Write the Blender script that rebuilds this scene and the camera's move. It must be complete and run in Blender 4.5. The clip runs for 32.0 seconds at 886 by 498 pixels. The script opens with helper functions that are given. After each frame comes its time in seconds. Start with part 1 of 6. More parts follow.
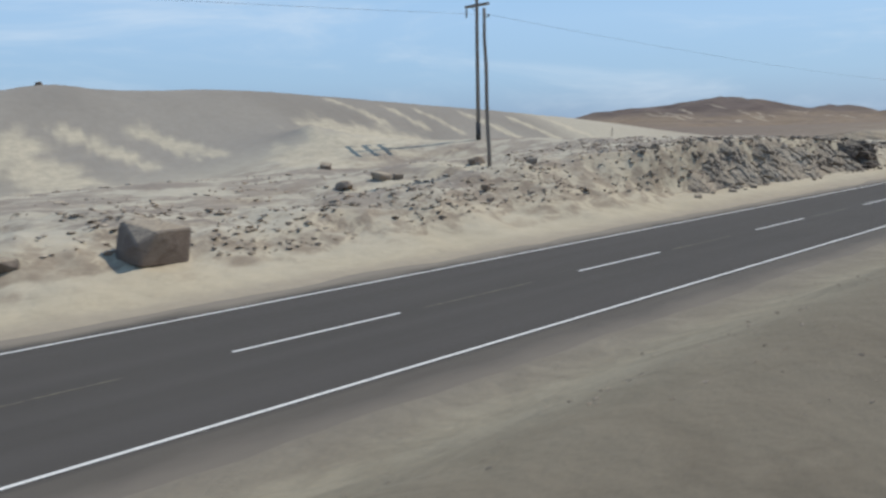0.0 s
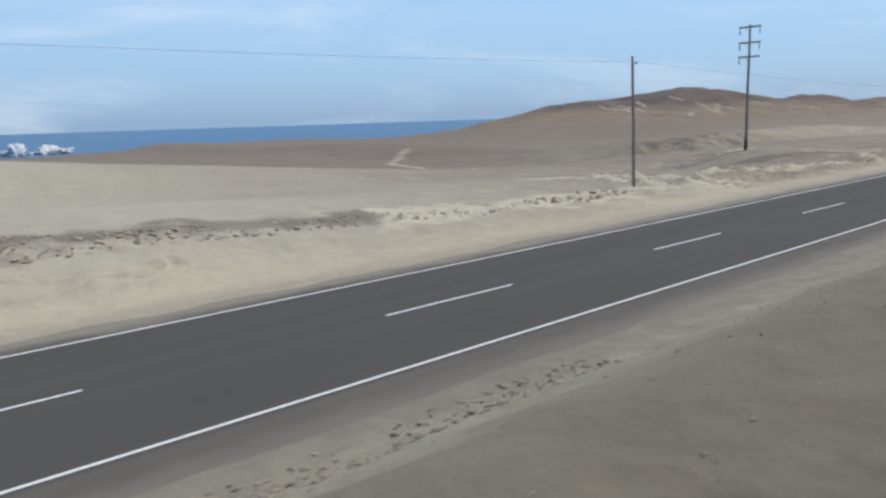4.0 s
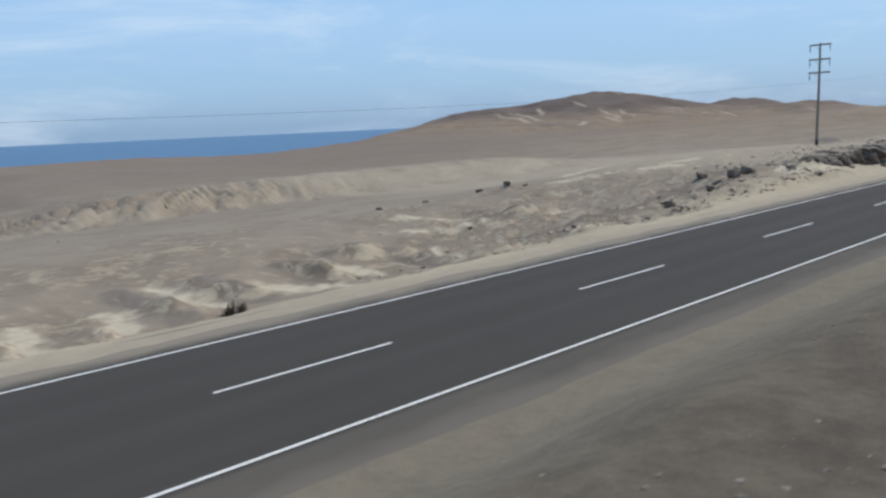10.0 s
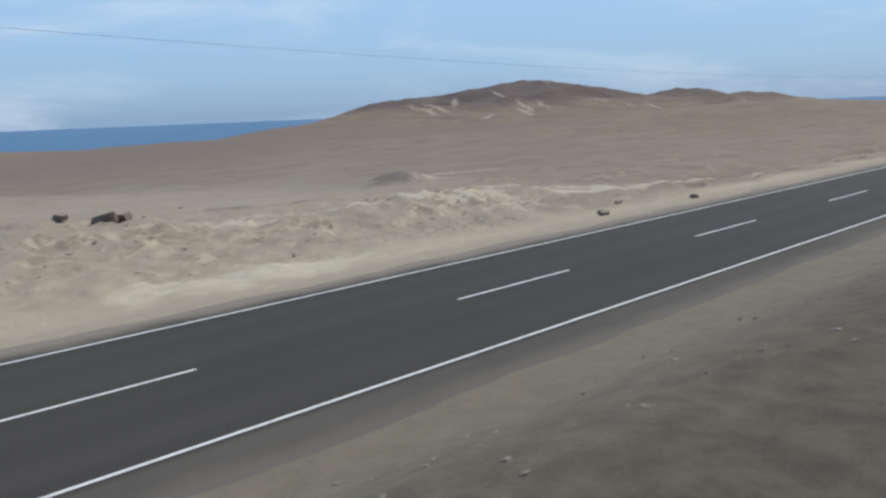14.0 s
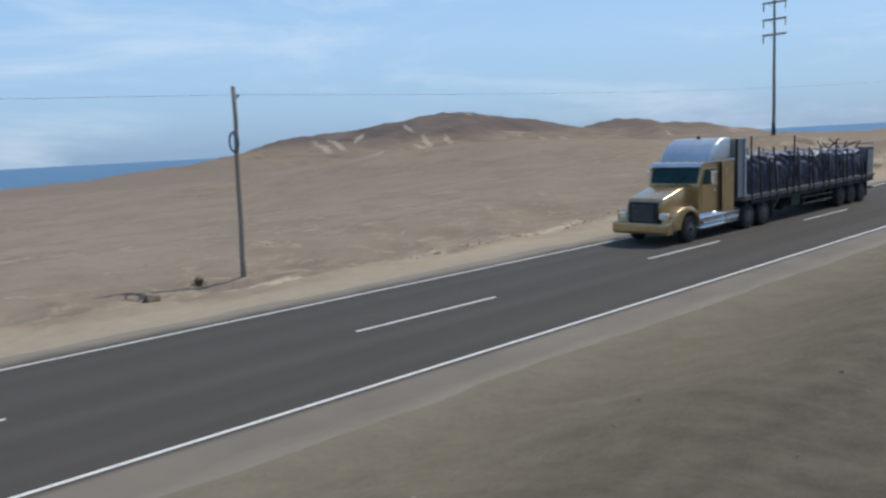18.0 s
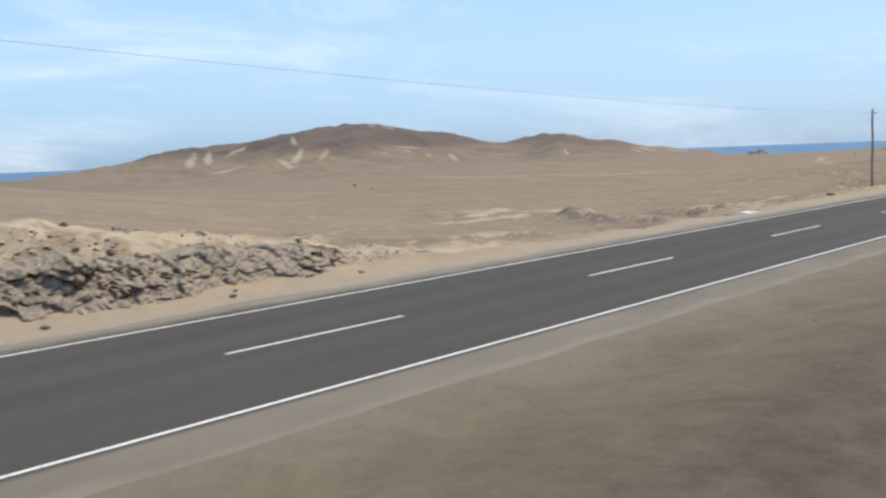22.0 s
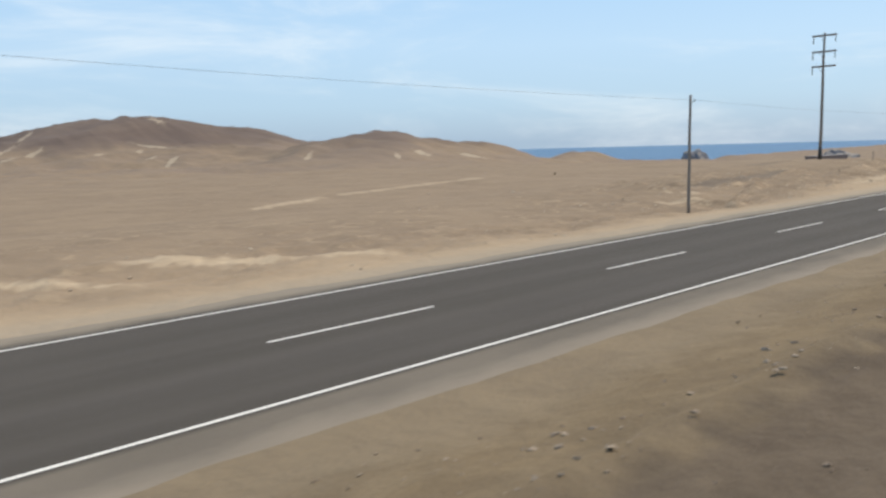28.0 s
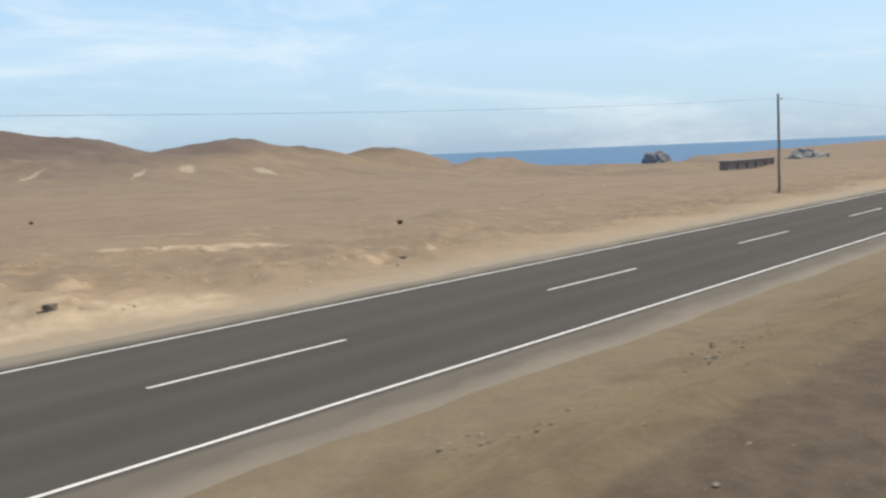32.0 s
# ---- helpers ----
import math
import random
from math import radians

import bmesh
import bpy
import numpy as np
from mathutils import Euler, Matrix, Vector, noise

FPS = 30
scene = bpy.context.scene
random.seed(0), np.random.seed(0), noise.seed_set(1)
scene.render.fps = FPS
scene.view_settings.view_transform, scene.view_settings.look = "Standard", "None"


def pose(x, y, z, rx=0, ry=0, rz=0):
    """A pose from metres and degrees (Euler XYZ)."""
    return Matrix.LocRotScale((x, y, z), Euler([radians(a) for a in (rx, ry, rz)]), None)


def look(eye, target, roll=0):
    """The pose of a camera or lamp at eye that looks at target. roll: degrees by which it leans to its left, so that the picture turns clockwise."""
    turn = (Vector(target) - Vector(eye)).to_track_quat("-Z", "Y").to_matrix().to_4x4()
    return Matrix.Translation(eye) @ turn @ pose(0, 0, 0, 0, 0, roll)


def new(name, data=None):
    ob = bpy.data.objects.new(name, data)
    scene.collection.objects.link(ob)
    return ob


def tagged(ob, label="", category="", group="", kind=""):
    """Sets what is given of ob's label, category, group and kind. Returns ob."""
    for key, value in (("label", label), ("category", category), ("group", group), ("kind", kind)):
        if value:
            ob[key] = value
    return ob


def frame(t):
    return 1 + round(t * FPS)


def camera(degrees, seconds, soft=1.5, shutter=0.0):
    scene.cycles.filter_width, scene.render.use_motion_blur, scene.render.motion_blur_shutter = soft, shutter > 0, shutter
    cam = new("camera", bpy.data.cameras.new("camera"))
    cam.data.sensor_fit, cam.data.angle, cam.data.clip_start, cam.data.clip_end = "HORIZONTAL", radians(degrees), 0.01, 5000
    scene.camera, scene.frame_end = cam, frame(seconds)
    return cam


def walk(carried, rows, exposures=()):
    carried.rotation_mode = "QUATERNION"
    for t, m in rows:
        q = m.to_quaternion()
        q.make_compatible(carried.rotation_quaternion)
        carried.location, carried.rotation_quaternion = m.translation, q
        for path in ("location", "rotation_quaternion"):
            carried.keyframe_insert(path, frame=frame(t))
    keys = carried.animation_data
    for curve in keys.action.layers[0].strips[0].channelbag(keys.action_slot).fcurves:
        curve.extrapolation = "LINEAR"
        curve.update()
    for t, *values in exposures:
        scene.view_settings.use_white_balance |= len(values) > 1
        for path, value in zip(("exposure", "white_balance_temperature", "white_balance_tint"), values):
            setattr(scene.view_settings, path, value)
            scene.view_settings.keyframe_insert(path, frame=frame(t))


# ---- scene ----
cam = camera(60.0, 32.0, soft=2.6, shutter=0.1)
PATH = [
    (0.0, 0.02, -0.49, 4.85, -42.20, -9.55, 1.21),
    (0.5, 11.73, -0.52, 4.90, -42.11, -9.80, 1.38),
    (1.0, 23.43, -0.55, 4.94, -41.92, -10.05, 1.75),
    (1.5, 34.97, -0.41, 4.90, -44.06, -10.85, 2.94),
    (2.0, 46.51, -0.26, 4.87, -43.10, -10.36, 2.13),
    (2.5, 57.61, -0.41, 4.89, -43.15, -10.40, 2.74),
    (3.0, 68.71, -0.55, 4.92, -43.40, -10.65, 2.35),
    (3.5, 80.31, -0.77, 5.00, -42.51, -10.68, 2.28),
    (5.5, 126.36, -0.37, 5.02, -40.25, -8.22, 1.07),
    (6.0, 137.85, -0.47, 5.15, -40.12, -8.56, 1.51),
    (6.5, 149.26, -0.35, 5.20, -40.31, -8.98, 1.25),
    (7.0, 160.67, -0.23, 5.26, -41.10, -10.00, 0.68),
    (7.5, 172.17, -0.16, 5.25, -41.28, -10.09, 0.85),
    (8.0, 183.67, -0.09, 5.25, -41.15, -9.69, 0.92),
    (8.5, 195.14, -0.20, 5.30, -40.58, -9.15, 1.52),
    (9.0, 206.61, -0.31, 5.35, -40.31, -9.32, 1.81),
    (9.5, 217.78, -0.21, 5.35, -40.94, -9.31, 2.11),
    (10.0, 228.96, -0.11, 5.35, -41.77, -9.60, 2.60),
    (10.5, 240.14, -0.13, 5.37, -41.81, -9.24, 2.52),
    (11.0, 251.32, -0.15, 5.38, -41.66, -9.47, 2.53),
    (11.5, 262.45, -0.14, 5.36, -42.08, -10.40, 2.61),
    (12.0, 273.59, -0.12, 5.34, -42.00, -10.43, 2.48),
    (12.5, 284.72, -0.10, 5.27, -42.06, -10.22, 2.87),
    (13.0, 295.86, -0.07, 5.20, -42.03, -9.91, 3.65),
    (13.5, 306.85, -0.11, 5.14, -42.03, -10.31, 2.72),
    (14.0, 317.85, -0.16, 5.07, -42.03, -10.51, 2.28),
    (14.5, 328.86, -0.13, 5.03, -41.96, -10.19, 2.48),
    (15.0, 339.87, -0.10, 4.99, -42.18, -8.97, 3.29),
    (15.5, 350.90, 0.05, 4.74, -42.26, -8.20, 3.19),
    (17.5, 394.59, 0.02, 4.35, -41.67, -8.65, 3.46),
    (18.0, 405.35, -0.08, 4.35, -41.75, -8.17, 3.04),
    (19.0, 427.29, 0.17, 4.21, -42.48, -8.37, 2.40),
    (19.5, 438.17, 0.18, 4.13, -42.31, -8.75, 2.26),
    (20.0, 449.05, 0.19, 4.04, -41.95, -8.52, 2.21),
    (20.5, 460.01, 0.25, 3.95, -42.09, -8.58, 2.45),
    (21.0, 470.98, 0.30, 3.86, -41.74, -8.94, 2.50),
    (21.5, 481.78, 0.11, 3.93, -41.74, -7.50, 2.09),
    (22.0, 492.57, -0.09, 4.00, -41.55, -7.36, 2.09),
    (22.5, 503.52, 0.10, 3.93, -41.89, -7.68, 1.72),
    (23.0, 514.47, 0.30, 3.86, -41.73, -8.71, 0.86),
    (23.5, 525.51, 0.39, 3.78, -42.20, -8.50, 1.49),
    (24.0, 536.56, 0.48, 3.70, -42.17, -7.50, 2.12),
    (24.5, 547.44, 0.41, 3.72, -42.57, -6.70, 2.30),
    (25.0, 558.33, 0.33, 3.74, -42.67, -7.50, 1.28),
    (25.5, 568.94, 0.35, 3.83, -43.20, -7.93, 0.75),
    (27.5, 612.47, 0.29, 3.99, -42.63, -8.14, 1.52),
    (28.0, 623.49, 0.48, 4.00, -42.75, -7.78, 1.47),
    (28.5, 634.26, 0.50, 4.06, -42.88, -6.94, 1.55),
    (29.0, 645.03, 0.52, 4.12, -42.70, -7.49, 1.03),
    (29.5, 655.91, 0.55, 4.14, -42.88, -6.47, 1.19),
    (30.0, 666.79, 0.59, 4.16, -43.07, -6.65, 1.56),
    (30.5, 677.50, 0.43, 4.24, -42.96, -7.75, 1.75),
    (31.0, 688.21, 0.28, 4.31, -43.35, -6.95, 1.84),
    (32.0, 709.90, 0.16, 4.33, -43.10, -7.59, 2.38),
]
walk(cam, [(t, pose(x, y, z, 90 + p, r, w)) for t, x, y, z, w, p, r in PATH],
     [(0, -0.10, 6400, 10), (3, 0.0, 6350, 10), (8, 0.0, 6300, 10), (13, -0.16, 6250, 10), (15.5, -0.06, 6350, 10), (18.3, -0.04, 6350, 10), (19, 0.27, 6900, 10), (20, 0.25, 6700, 10), (21.5, 0.31, 6700, 10), (22.5, 0.27, 6900, 11), (23.2, 0.20, 6750, 10), (25, 0.22, 6950, 10), (28, 0.25, 7250, 11), (30, 0.25, 7400, 11), (32, 0.31, 7450, 10)])

# ---- sky, sun ----
SUN = Vector((0.591, -0.137, 0.795)).normalized()
world = bpy.data.worlds.new("sky")
scene.world = world
world.use_nodes = True
wn, wl = world.node_tree.nodes, world.node_tree.links
wn.clear()
wo = wn.new("ShaderNodeOutputWorld")
bg = wn.new("ShaderNodeBackground")
sky = wn.new("ShaderNodeTexSky")
sky.sky_type = "NISHITA"
sky.sun_disc = False
sky.sun_elevation = math.asin(SUN.z)
sky.sun_rotation = math.atan2(SUN.x, SUN.y)
sky.altitude = 50
sky.air_density, sky.dust_density, sky.ozone_density = 1.0, 0.6, 2.0
tc = wn.new("ShaderNodeTexCoord")
sep = wn.new("ShaderNodeSeparateXYZ")
wl.new(tc.outputs["Generated"], sep.inputs[0])
haze = wn.new("ShaderNodeValToRGB")  # sea haze low over the horizon, clear blue above
for k, (p, c) in enumerate(((0.0, (2.75, 4.45, 6.75)), (0.05, (3.6, 5.75, 8.3)), (0.12, (4.2, 6.5, 9.3)), (0.24, (3.4, 6.1, 9.6)), (0.55, (1.7, 3.6, 7.2)))):
    e = haze.color_ramp.elements[k] if k < 2 else haze.color_ramp.elements.new(p)
    e.position, e.color = p, (*[v * 0.1 for v in c], 1)
wl.new(sep.outputs["Z"], haze.inputs["Fac"])
lift = wn.new("ShaderNodeVectorMath")
lift.operation = "SCALE"
lift.inputs["Scale"].default_value = 10.0
wl.new(haze.outputs["Color"], lift.inputs[0])
hm = wn.new("ShaderNodeMix")
hm.data_type = "RGBA"
hm.inputs["Factor"].default_value = 0.82
wl.new(sky.outputs["Color"], hm.inputs["A"])
wl.new(lift.outputs["Vector"], hm.inputs["B"])
mp = wn.new("ShaderNodeMapping")
mp.inputs["Scale"].default_value = (1.3, 1.3, 6.0)
mp.inputs["Rotation"].default_value = (0.16, 0.10, 0.5)
cn = wn.new("ShaderNodeTexNoise")
cn.inputs["Scale"].default_value, cn.inputs["Detail"].default_value, cn.inputs["Roughness"].default_value = 2.0, 8, 0.62
cn.inputs["Distortion"].default_value = 0.5
cr = wn.new("ShaderNodeMapRange")
cr.interpolation_type = "SMOOTHSTEP"
for k, v in (("From Min", 0.45), ("From Max", 0.78), ("To Min", 0.0), ("To Max", 0.6)):
    cr.inputs[k].default_value = v
cm = wn.new("ShaderNodeMix")
cm.data_type = "RGBA"
cm.inputs["B"].default_value = (7.6, 8.6, 9.6, 1)
wl.new(tc.outputs["Generated"], mp.inputs["Vector"])
wl.new(mp.outputs["Vector"], cn.inputs["Vector"])
wl.new(cn.outputs["Fac"], cr.inputs["Value"])
wl.new(cr.outputs["Result"], cm.inputs["Factor"])
wl.new(hm.outputs["Result"], cm.inputs["A"])
wl.new(cm.outputs["Result"], bg.inputs["Color"])
bg.inputs["Strength"].default_value = 0.10
wl.new(bg.outputs["Background"], wo.inputs["Surface"])
lamp = bpy.data.lights.new("sun", "SUN")
lamp.energy, lamp.angle, lamp.color = 3.2, radians(0.5), (1.0, 0.95, 0.86)
sun = new("sun", lamp)
sun.matrix_world = look(SUN * 100, (0, 0, 0))
scene.view_settings.exposure = 0.0


# ---- materials ----
class Mat:
    """A node material in the making: noise, ramps and mixes on object-space metres."""

    def __init__(self, name, rough=0.8, metal=0.0, spec=0.3):
        self.m = bpy.data.materials.new(name)
        self.m.use_nodes = True
        self.n, self.l = self.m.node_tree.nodes, self.m.node_tree.links
        self.b = self.n["Principled BSDF"]
        self.b.inputs["Roughness"].default_value = rough
        self.b.inputs["Metallic"].default_value = metal
        self.b.inputs["Specular IOR Level"].default_value = spec
        self.pos = self.n.new("ShaderNodeNewGeometry").outputs["Position"]
        self.obj = self.n.new("ShaderNodeTexCoord").outputs["Object"]

    def noise(self, scale, detail=5, rough=0.55, stretch=(1, 1, 1), local=False, warp=0.0):
        mp = self.n.new("ShaderNodeMapping")
        mp.inputs["Scale"].default_value = stretch
        self.l.new(self.obj if local else self.pos, mp.inputs["Vector"])
        t = self.n.new("ShaderNodeTexNoise")
        t.inputs["Scale"].default_value, t.inputs["Detail"].default_value = scale, detail
        t.inputs["Roughness"].default_value, t.inputs["Distortion"].default_value = rough, warp
        self.l.new(mp.outputs["Vector"], t.inputs["Vector"])
        return t.outputs["Fac"]

    def axis(self, k, normal=False):
        s = self.n.new("ShaderNodeSeparateXYZ")
        self.l.new(self.n.new("ShaderNodeNewGeometry").outputs["Normal"] if normal else self.pos, s.inputs[0])
        return s.outputs[k]

    def attr(self, name):
        a = self.n.new("ShaderNodeAttribute")
        a.attribute_name = name
        return a.outputs["Fac"]

    def ramp(self, v, a, b, lo=0.0, hi=1.0, smooth=True):
        r = self.n.new("ShaderNodeMapRange")
        r.interpolation_type = "SMOOTHSTEP" if smooth else "LINEAR"
        for k, x in zip(("From Min", "From Max", "To Min", "To Max"), (a, b, lo, hi)):
            r.inputs[k].default_value = x
        self.l.new(v, r.inputs["Value"])
        return r.outputs["Result"]

    def streak(self, x0, y0, x1, y1, w, torn):
        """A long patch from one place to another, with a ragged edge."""
        mp = self.n.new("ShaderNodeMapping")
        mp.vector_type = "TEXTURE"
        mp.inputs["Location"].default_value = ((x0 + x1) / 2, (y0 + y1) / 2, 0)
        mp.inputs["Rotation"].default_value = (0, 0, math.atan2(y1 - y0, x1 - x0))
        mp.inputs["Scale"].default_value = (math.hypot(x1 - x0, y1 - y0) * 0.6 + w, w, 10000)
        self.l.new(self.pos, mp.inputs["Vector"])
        ln = self.n.new("ShaderNodeVectorMath")
        ln.operation = "LENGTH"
        self.l.new(mp.outputs["Vector"], ln.inputs[0])
        return self.ramp(self.math("ADD", ln.outputs["Value"], self.math("MULTIPLY", torn, 3.2)), 2.6, 2.15)

    def math(self, op, a, b=0):
        m = self.n.new("ShaderNodeMath")
        m.operation = op
        for i, v in enumerate((a, b)):
            if isinstance(v, (int, float)):
                m.inputs[i].default_value = v
            else:
                self.l.new(v, m.inputs[i])
        return m.outputs[0]

    def mix(self, fac, a, b, kind="MIX"):
        m = self.n.new("ShaderNodeMix")
        m.data_type, m.blend_type = "RGBA", kind
        for key, v in (("Factor", fac), ("A", a), ("B", b)):
            s = [i for i in m.inputs if i.name == key and (i.type == "RGBA" or key == "Factor" and i.type == "VALUE")][0]
            if isinstance(v, tuple):
                s.default_value = (*v, 1)
            elif isinstance(v, (int, float)):
                s.default_value = v
            else:
                self.l.new(v, s)
        return [o for o in m.outputs if o.type == "RGBA"][0]

    def out(self, col, bump=(), rough=None):
        if isinstance(col, tuple):
            self.b.inputs["Base Color"].default_value = (*col, 1)
        else:
            self.l.new(col, self.b.inputs["Base Color"])
        last = None
        for v, dist in bump:
            bn = self.n.new("ShaderNodeBump")
            bn.inputs["Distance"].default_value = dist
            self.l.new(v, bn.inputs["Height"])
            if last:
                self.l.new(last, bn.inputs["Normal"])
            last = bn.outputs["Normal"]
        if last:
            self.l.new(last, self.b.inputs["Normal"])
        if rough is not None:
            self.l.new(rough, self.b.inputs["Roughness"])
        return self.m


# pale sand laid bare on the hills: from, to, half-width
SLIPS = ((659, 385, 690, 450, 6), (664, 375, 695, 440, 4), (686, 396, 712, 424, 5), (648, 330, 664, 338, 6), (680, 320, 684, 338, 3.5), (684, 323, 709, 358, 4),
         (698, 322, 716, 345, 4), (716, 375, 730, 402, 3), (727, 308, 732, 317, 3), (745, 312, 750, 323, 2.5), (737, 285, 745, 297, 2.5), (736, 265, 748, 284, 2.5),
         (754, 337, 761, 318, 3), (778, 368, 787, 400, 5), (766, 223, 773, 231, 2.2), (787, 199, 793, 208, 2), (804, 205, 808, 214, 4), (827, 200, 831, 213, 4))
def ground_material():
    m = Mat("desert_ground", 0.95, 0, 0.1)
    x, y, z, nz = m.axis(0), m.axis(1), m.axis(2), m.axis(2, True)
    big, mid, fine = m.noise(0.018, 4, 0.6), m.noise(0.12, 6, 0.62, warp=0.6), m.noise(1.6, 6, 0.65)
    tiny, lone = m.noise(14.0, 4, 0.7), m.noise(0.55, 7, 0.7, warp=1.0)
    pale, grey, brown = (0.50, 0.432, 0.318), (0.298, 0.238, 0.170), (0.228, 0.176, 0.125)
    # soil turns from pale dune sand to grey gravel to ochre along the route
    along = m.ramp(m.math("ADD", x, m.math("MULTIPLY", big, 60)), 90, 200)
    dune = m.mix(m.math("MULTIPLY", m.ramp(m.noise(0.42, 7, 0.68, (0.6, 1.5, 1)), 0.42, 0.56, 0, 0.9), m.math("MULTIPLY", m.ramp(x, 84, 60), m.math("MULTIPLY", m.ramp(y, 23, 27), m.ramp(y, 50, 43)))), pale, m.mix(m.ramp(mid, 0.35, 0.65), (0.32, 0.262, 0.20), (0.25, 0.20, 0.155)))
    heath = m.math("ADD", x, m.math("MULTIPLY", m.noise(0.045, 5, 0.6, (1, 0.6, 1), warp=0.5), 35))
    dune = m.mix(m.math("MULTIPLY", m.ramp(heath, 100, 74, 0, 0.95), m.ramp(y, 44, 54)), dune, m.mix(m.ramp(m.noise(0.06, 3, 0.5), 0.35, 0.65), (0.255, 0.222, 0.180), (0.322, 0.282, 0.228)))
    col = m.mix(along, dune, m.mix(m.ramp(mid, 0.35, 0.65), grey, brown))
    ochre = m.ramp(m.math("ADD", x, m.math("MULTIPLY", big, 80)), 330, 620)
    col = m.mix(m.math("MULTIPLY", ochre, 0.9), col, m.mix(m.ramp(mid, 0.3, 0.7), (0.300, 0.214, 0.136), (0.232, 0.165, 0.107)))
    wash = m.math("MULTIPLY", m.math("MULTIPLY", m.ramp(x, 276, 296), m.ramp(x, 372, 345)), m.ramp(m.math("ADD", y, m.math("MULTIPLY", mid, 50)), 140, 95))
    col = m.mix(m.math("MULTIPLY", wash, 0.42), col, (0.50, 0.41, 0.285))
    # windblown sand: beside the road and in drifts
    side = m.ramp(m.math("ADD", y, m.math("MULTIPLY", m.math("SUBTRACT", mid, 0.5), 9)), 27, 19)
    drift = m.ramp(m.math("ADD", lone, m.math("MULTIPLY", mid, 0.5)), 0.76, 0.92)
    sand = m.mix(m.ramp(x, 350, 480), (0.52, 0.42, 0.272), (0.44, 0.322, 0.202))
    col = m.mix(m.math("MAXIMUM", m.math("MULTIPLY", side, 0.85), m.math("MULTIPLY", drift, m.math("MULTIPLY", m.ramp(y, 40, 65, 0.65, 0.3), m.ramp(x, 60, 110, 0.0, 0.8)))), col, sand)
    kerb = m.math("MULTIPLY", m.ramp(m.math("ADD", y, m.math("MULTIPLY", m.math("SUBTRACT", lone, 0.5), 1.6)), 21.2, 19.4), m.ramp(y, 14, 15))
    col = m.mix(m.math("MULTIPLY", kerb, 0.7), col, (0.35, 0.285, 0.205))
    back = m.math("MULTIPLY", m.ramp(m.math("ADD", y, m.math("MULTIPLY", big, 60)), 150, 230), m.ramp(x, 660, 520))
    col = m.mix(m.math("MULTIPLY", back, 0.7), col, (0.215, 0.160, 0.118))
    # dark gravel caps on the hills, pale sand where their flanks have slipped
    hill = m.math("MULTIPLY", m.ramp(y, 120, 220), m.ramp(x, 560, 660))
    cap = m.math("MULTIPLY", hill, m.ramp(m.math("ADD", z, m.math("MULTIPLY", m.math("SUBTRACT", m.noise(0.03, 3, 0.5), 0.5), 14)), 0, 10))
    col = m.mix(m.math("MULTIPLY", cap, 0.85), col, (0.118, 0.086, 0.074))
    col = m.mix(m.math("MULTIPLY", hill, m.ramp(m.noise(0.02, 5, 0.6, warp=0.8), 0.4, 0.65, 0, 0.5)), col, (0.215, 0.160, 0.124))
    torn = m.noise(0.22, 6, 0.72, warp=1.6)
    for x0, y0, x1, y1, w in SLIPS:
        col = m.mix(m.math("MULTIPLY", m.streak(x0, y0, x1, y1, w * 0.6, torn), 0.5), col, (0.58, 0.47, 0.325))
    # wind-bared pale sand, dark gravel crust, painted ridge shading, laid out with the ground
    bare = m.mix(m.ramp(x, 330, 560), (0.60, 0.505, 0.35), (0.53, 0.405, 0.265))
    col = m.mix(m.math("MULTIPLY", m.attr("pale"), m.ramp(fine, 0.2, 0.7, 0.9, 0.6)), col, bare)
    col = m.mix(m.math("MULTIPLY", m.attr("dark"), 0.8), col, m.mix(m.ramp(mid, 0.35, 0.65), (0.20, 0.165, 0.13), (0.155, 0.12, 0.09)))
    # worn slopes and gully sides show pale sandstone
    steep = m.math("MULTIPLY", m.ramp(nz, 0.985, 0.93), m.math("MULTIPLY", m.ramp(y, 19.5, 23), m.ramp(y, 50, 42)))
    col = m.mix(m.math("MULTIPLY", steep, m.ramp(fine, 0.3, 0.6, 0.3, 0.75)), col, m.mix(m.ramp(x, 350, 600), m.mix(m.ramp(lone, 0.44, 0.54), (0.53, 0.43, 0.29), (0.24, 0.175, 0.12)), m.mix(m.ramp(lone, 0.44, 0.54), (0.50, 0.37, 0.235), (0.235, 0.16, 0.10))))
    # shoulder of the near carriageway: its soil, then a painted window vignette
    near = m.math("ADD", y, m.math("MULTIPLY", m.math("SUBTRACT", lone, 0.5), 1.8))
    near = m.math("ADD", near, m.ramp(x, 540, 600, 0, 1.0))
    verge = m.mix(m.ramp(fine, 0.35, 0.7), (0.19, 0.155, 0.103), (0.28, 0.228, 0.155))
    verge = m.mix(m.ramp(x, 210, 150), verge, m.mix(m.ramp(lone, 0.35, 0.65), (0.33, 0.278, 0.19), (0.25, 0.208, 0.14)))
    verge = m.mix(m.ramp(m.math("ABSOLUTE", m.math("SUBTRACT", x, 255), 0), 130, 60, 0, 0.5), verge, (0.14, 0.115, 0.082))
    verge = m.mix(m.ramp(x, 370, 430), verge, m.mix(m.ramp(lone, 0.35, 0.65), (0.136, 0.106, 0.066), (0.172, 0.134, 0.083)))
    verge = m.mix(m.ramp(x, 560, 640), verge, m.mix(m.ramp(lone, 0.35, 0.65), (0.170, 0.119, 0.066), (0.222, 0.158, 0.088)))
    verge = m.mix(m.math("MULTIPLY", m.ramp(x, 650, 675, 0, 0.5), m.ramp(x, 716, 702)), verge, (0.125, 0.088, 0.052))
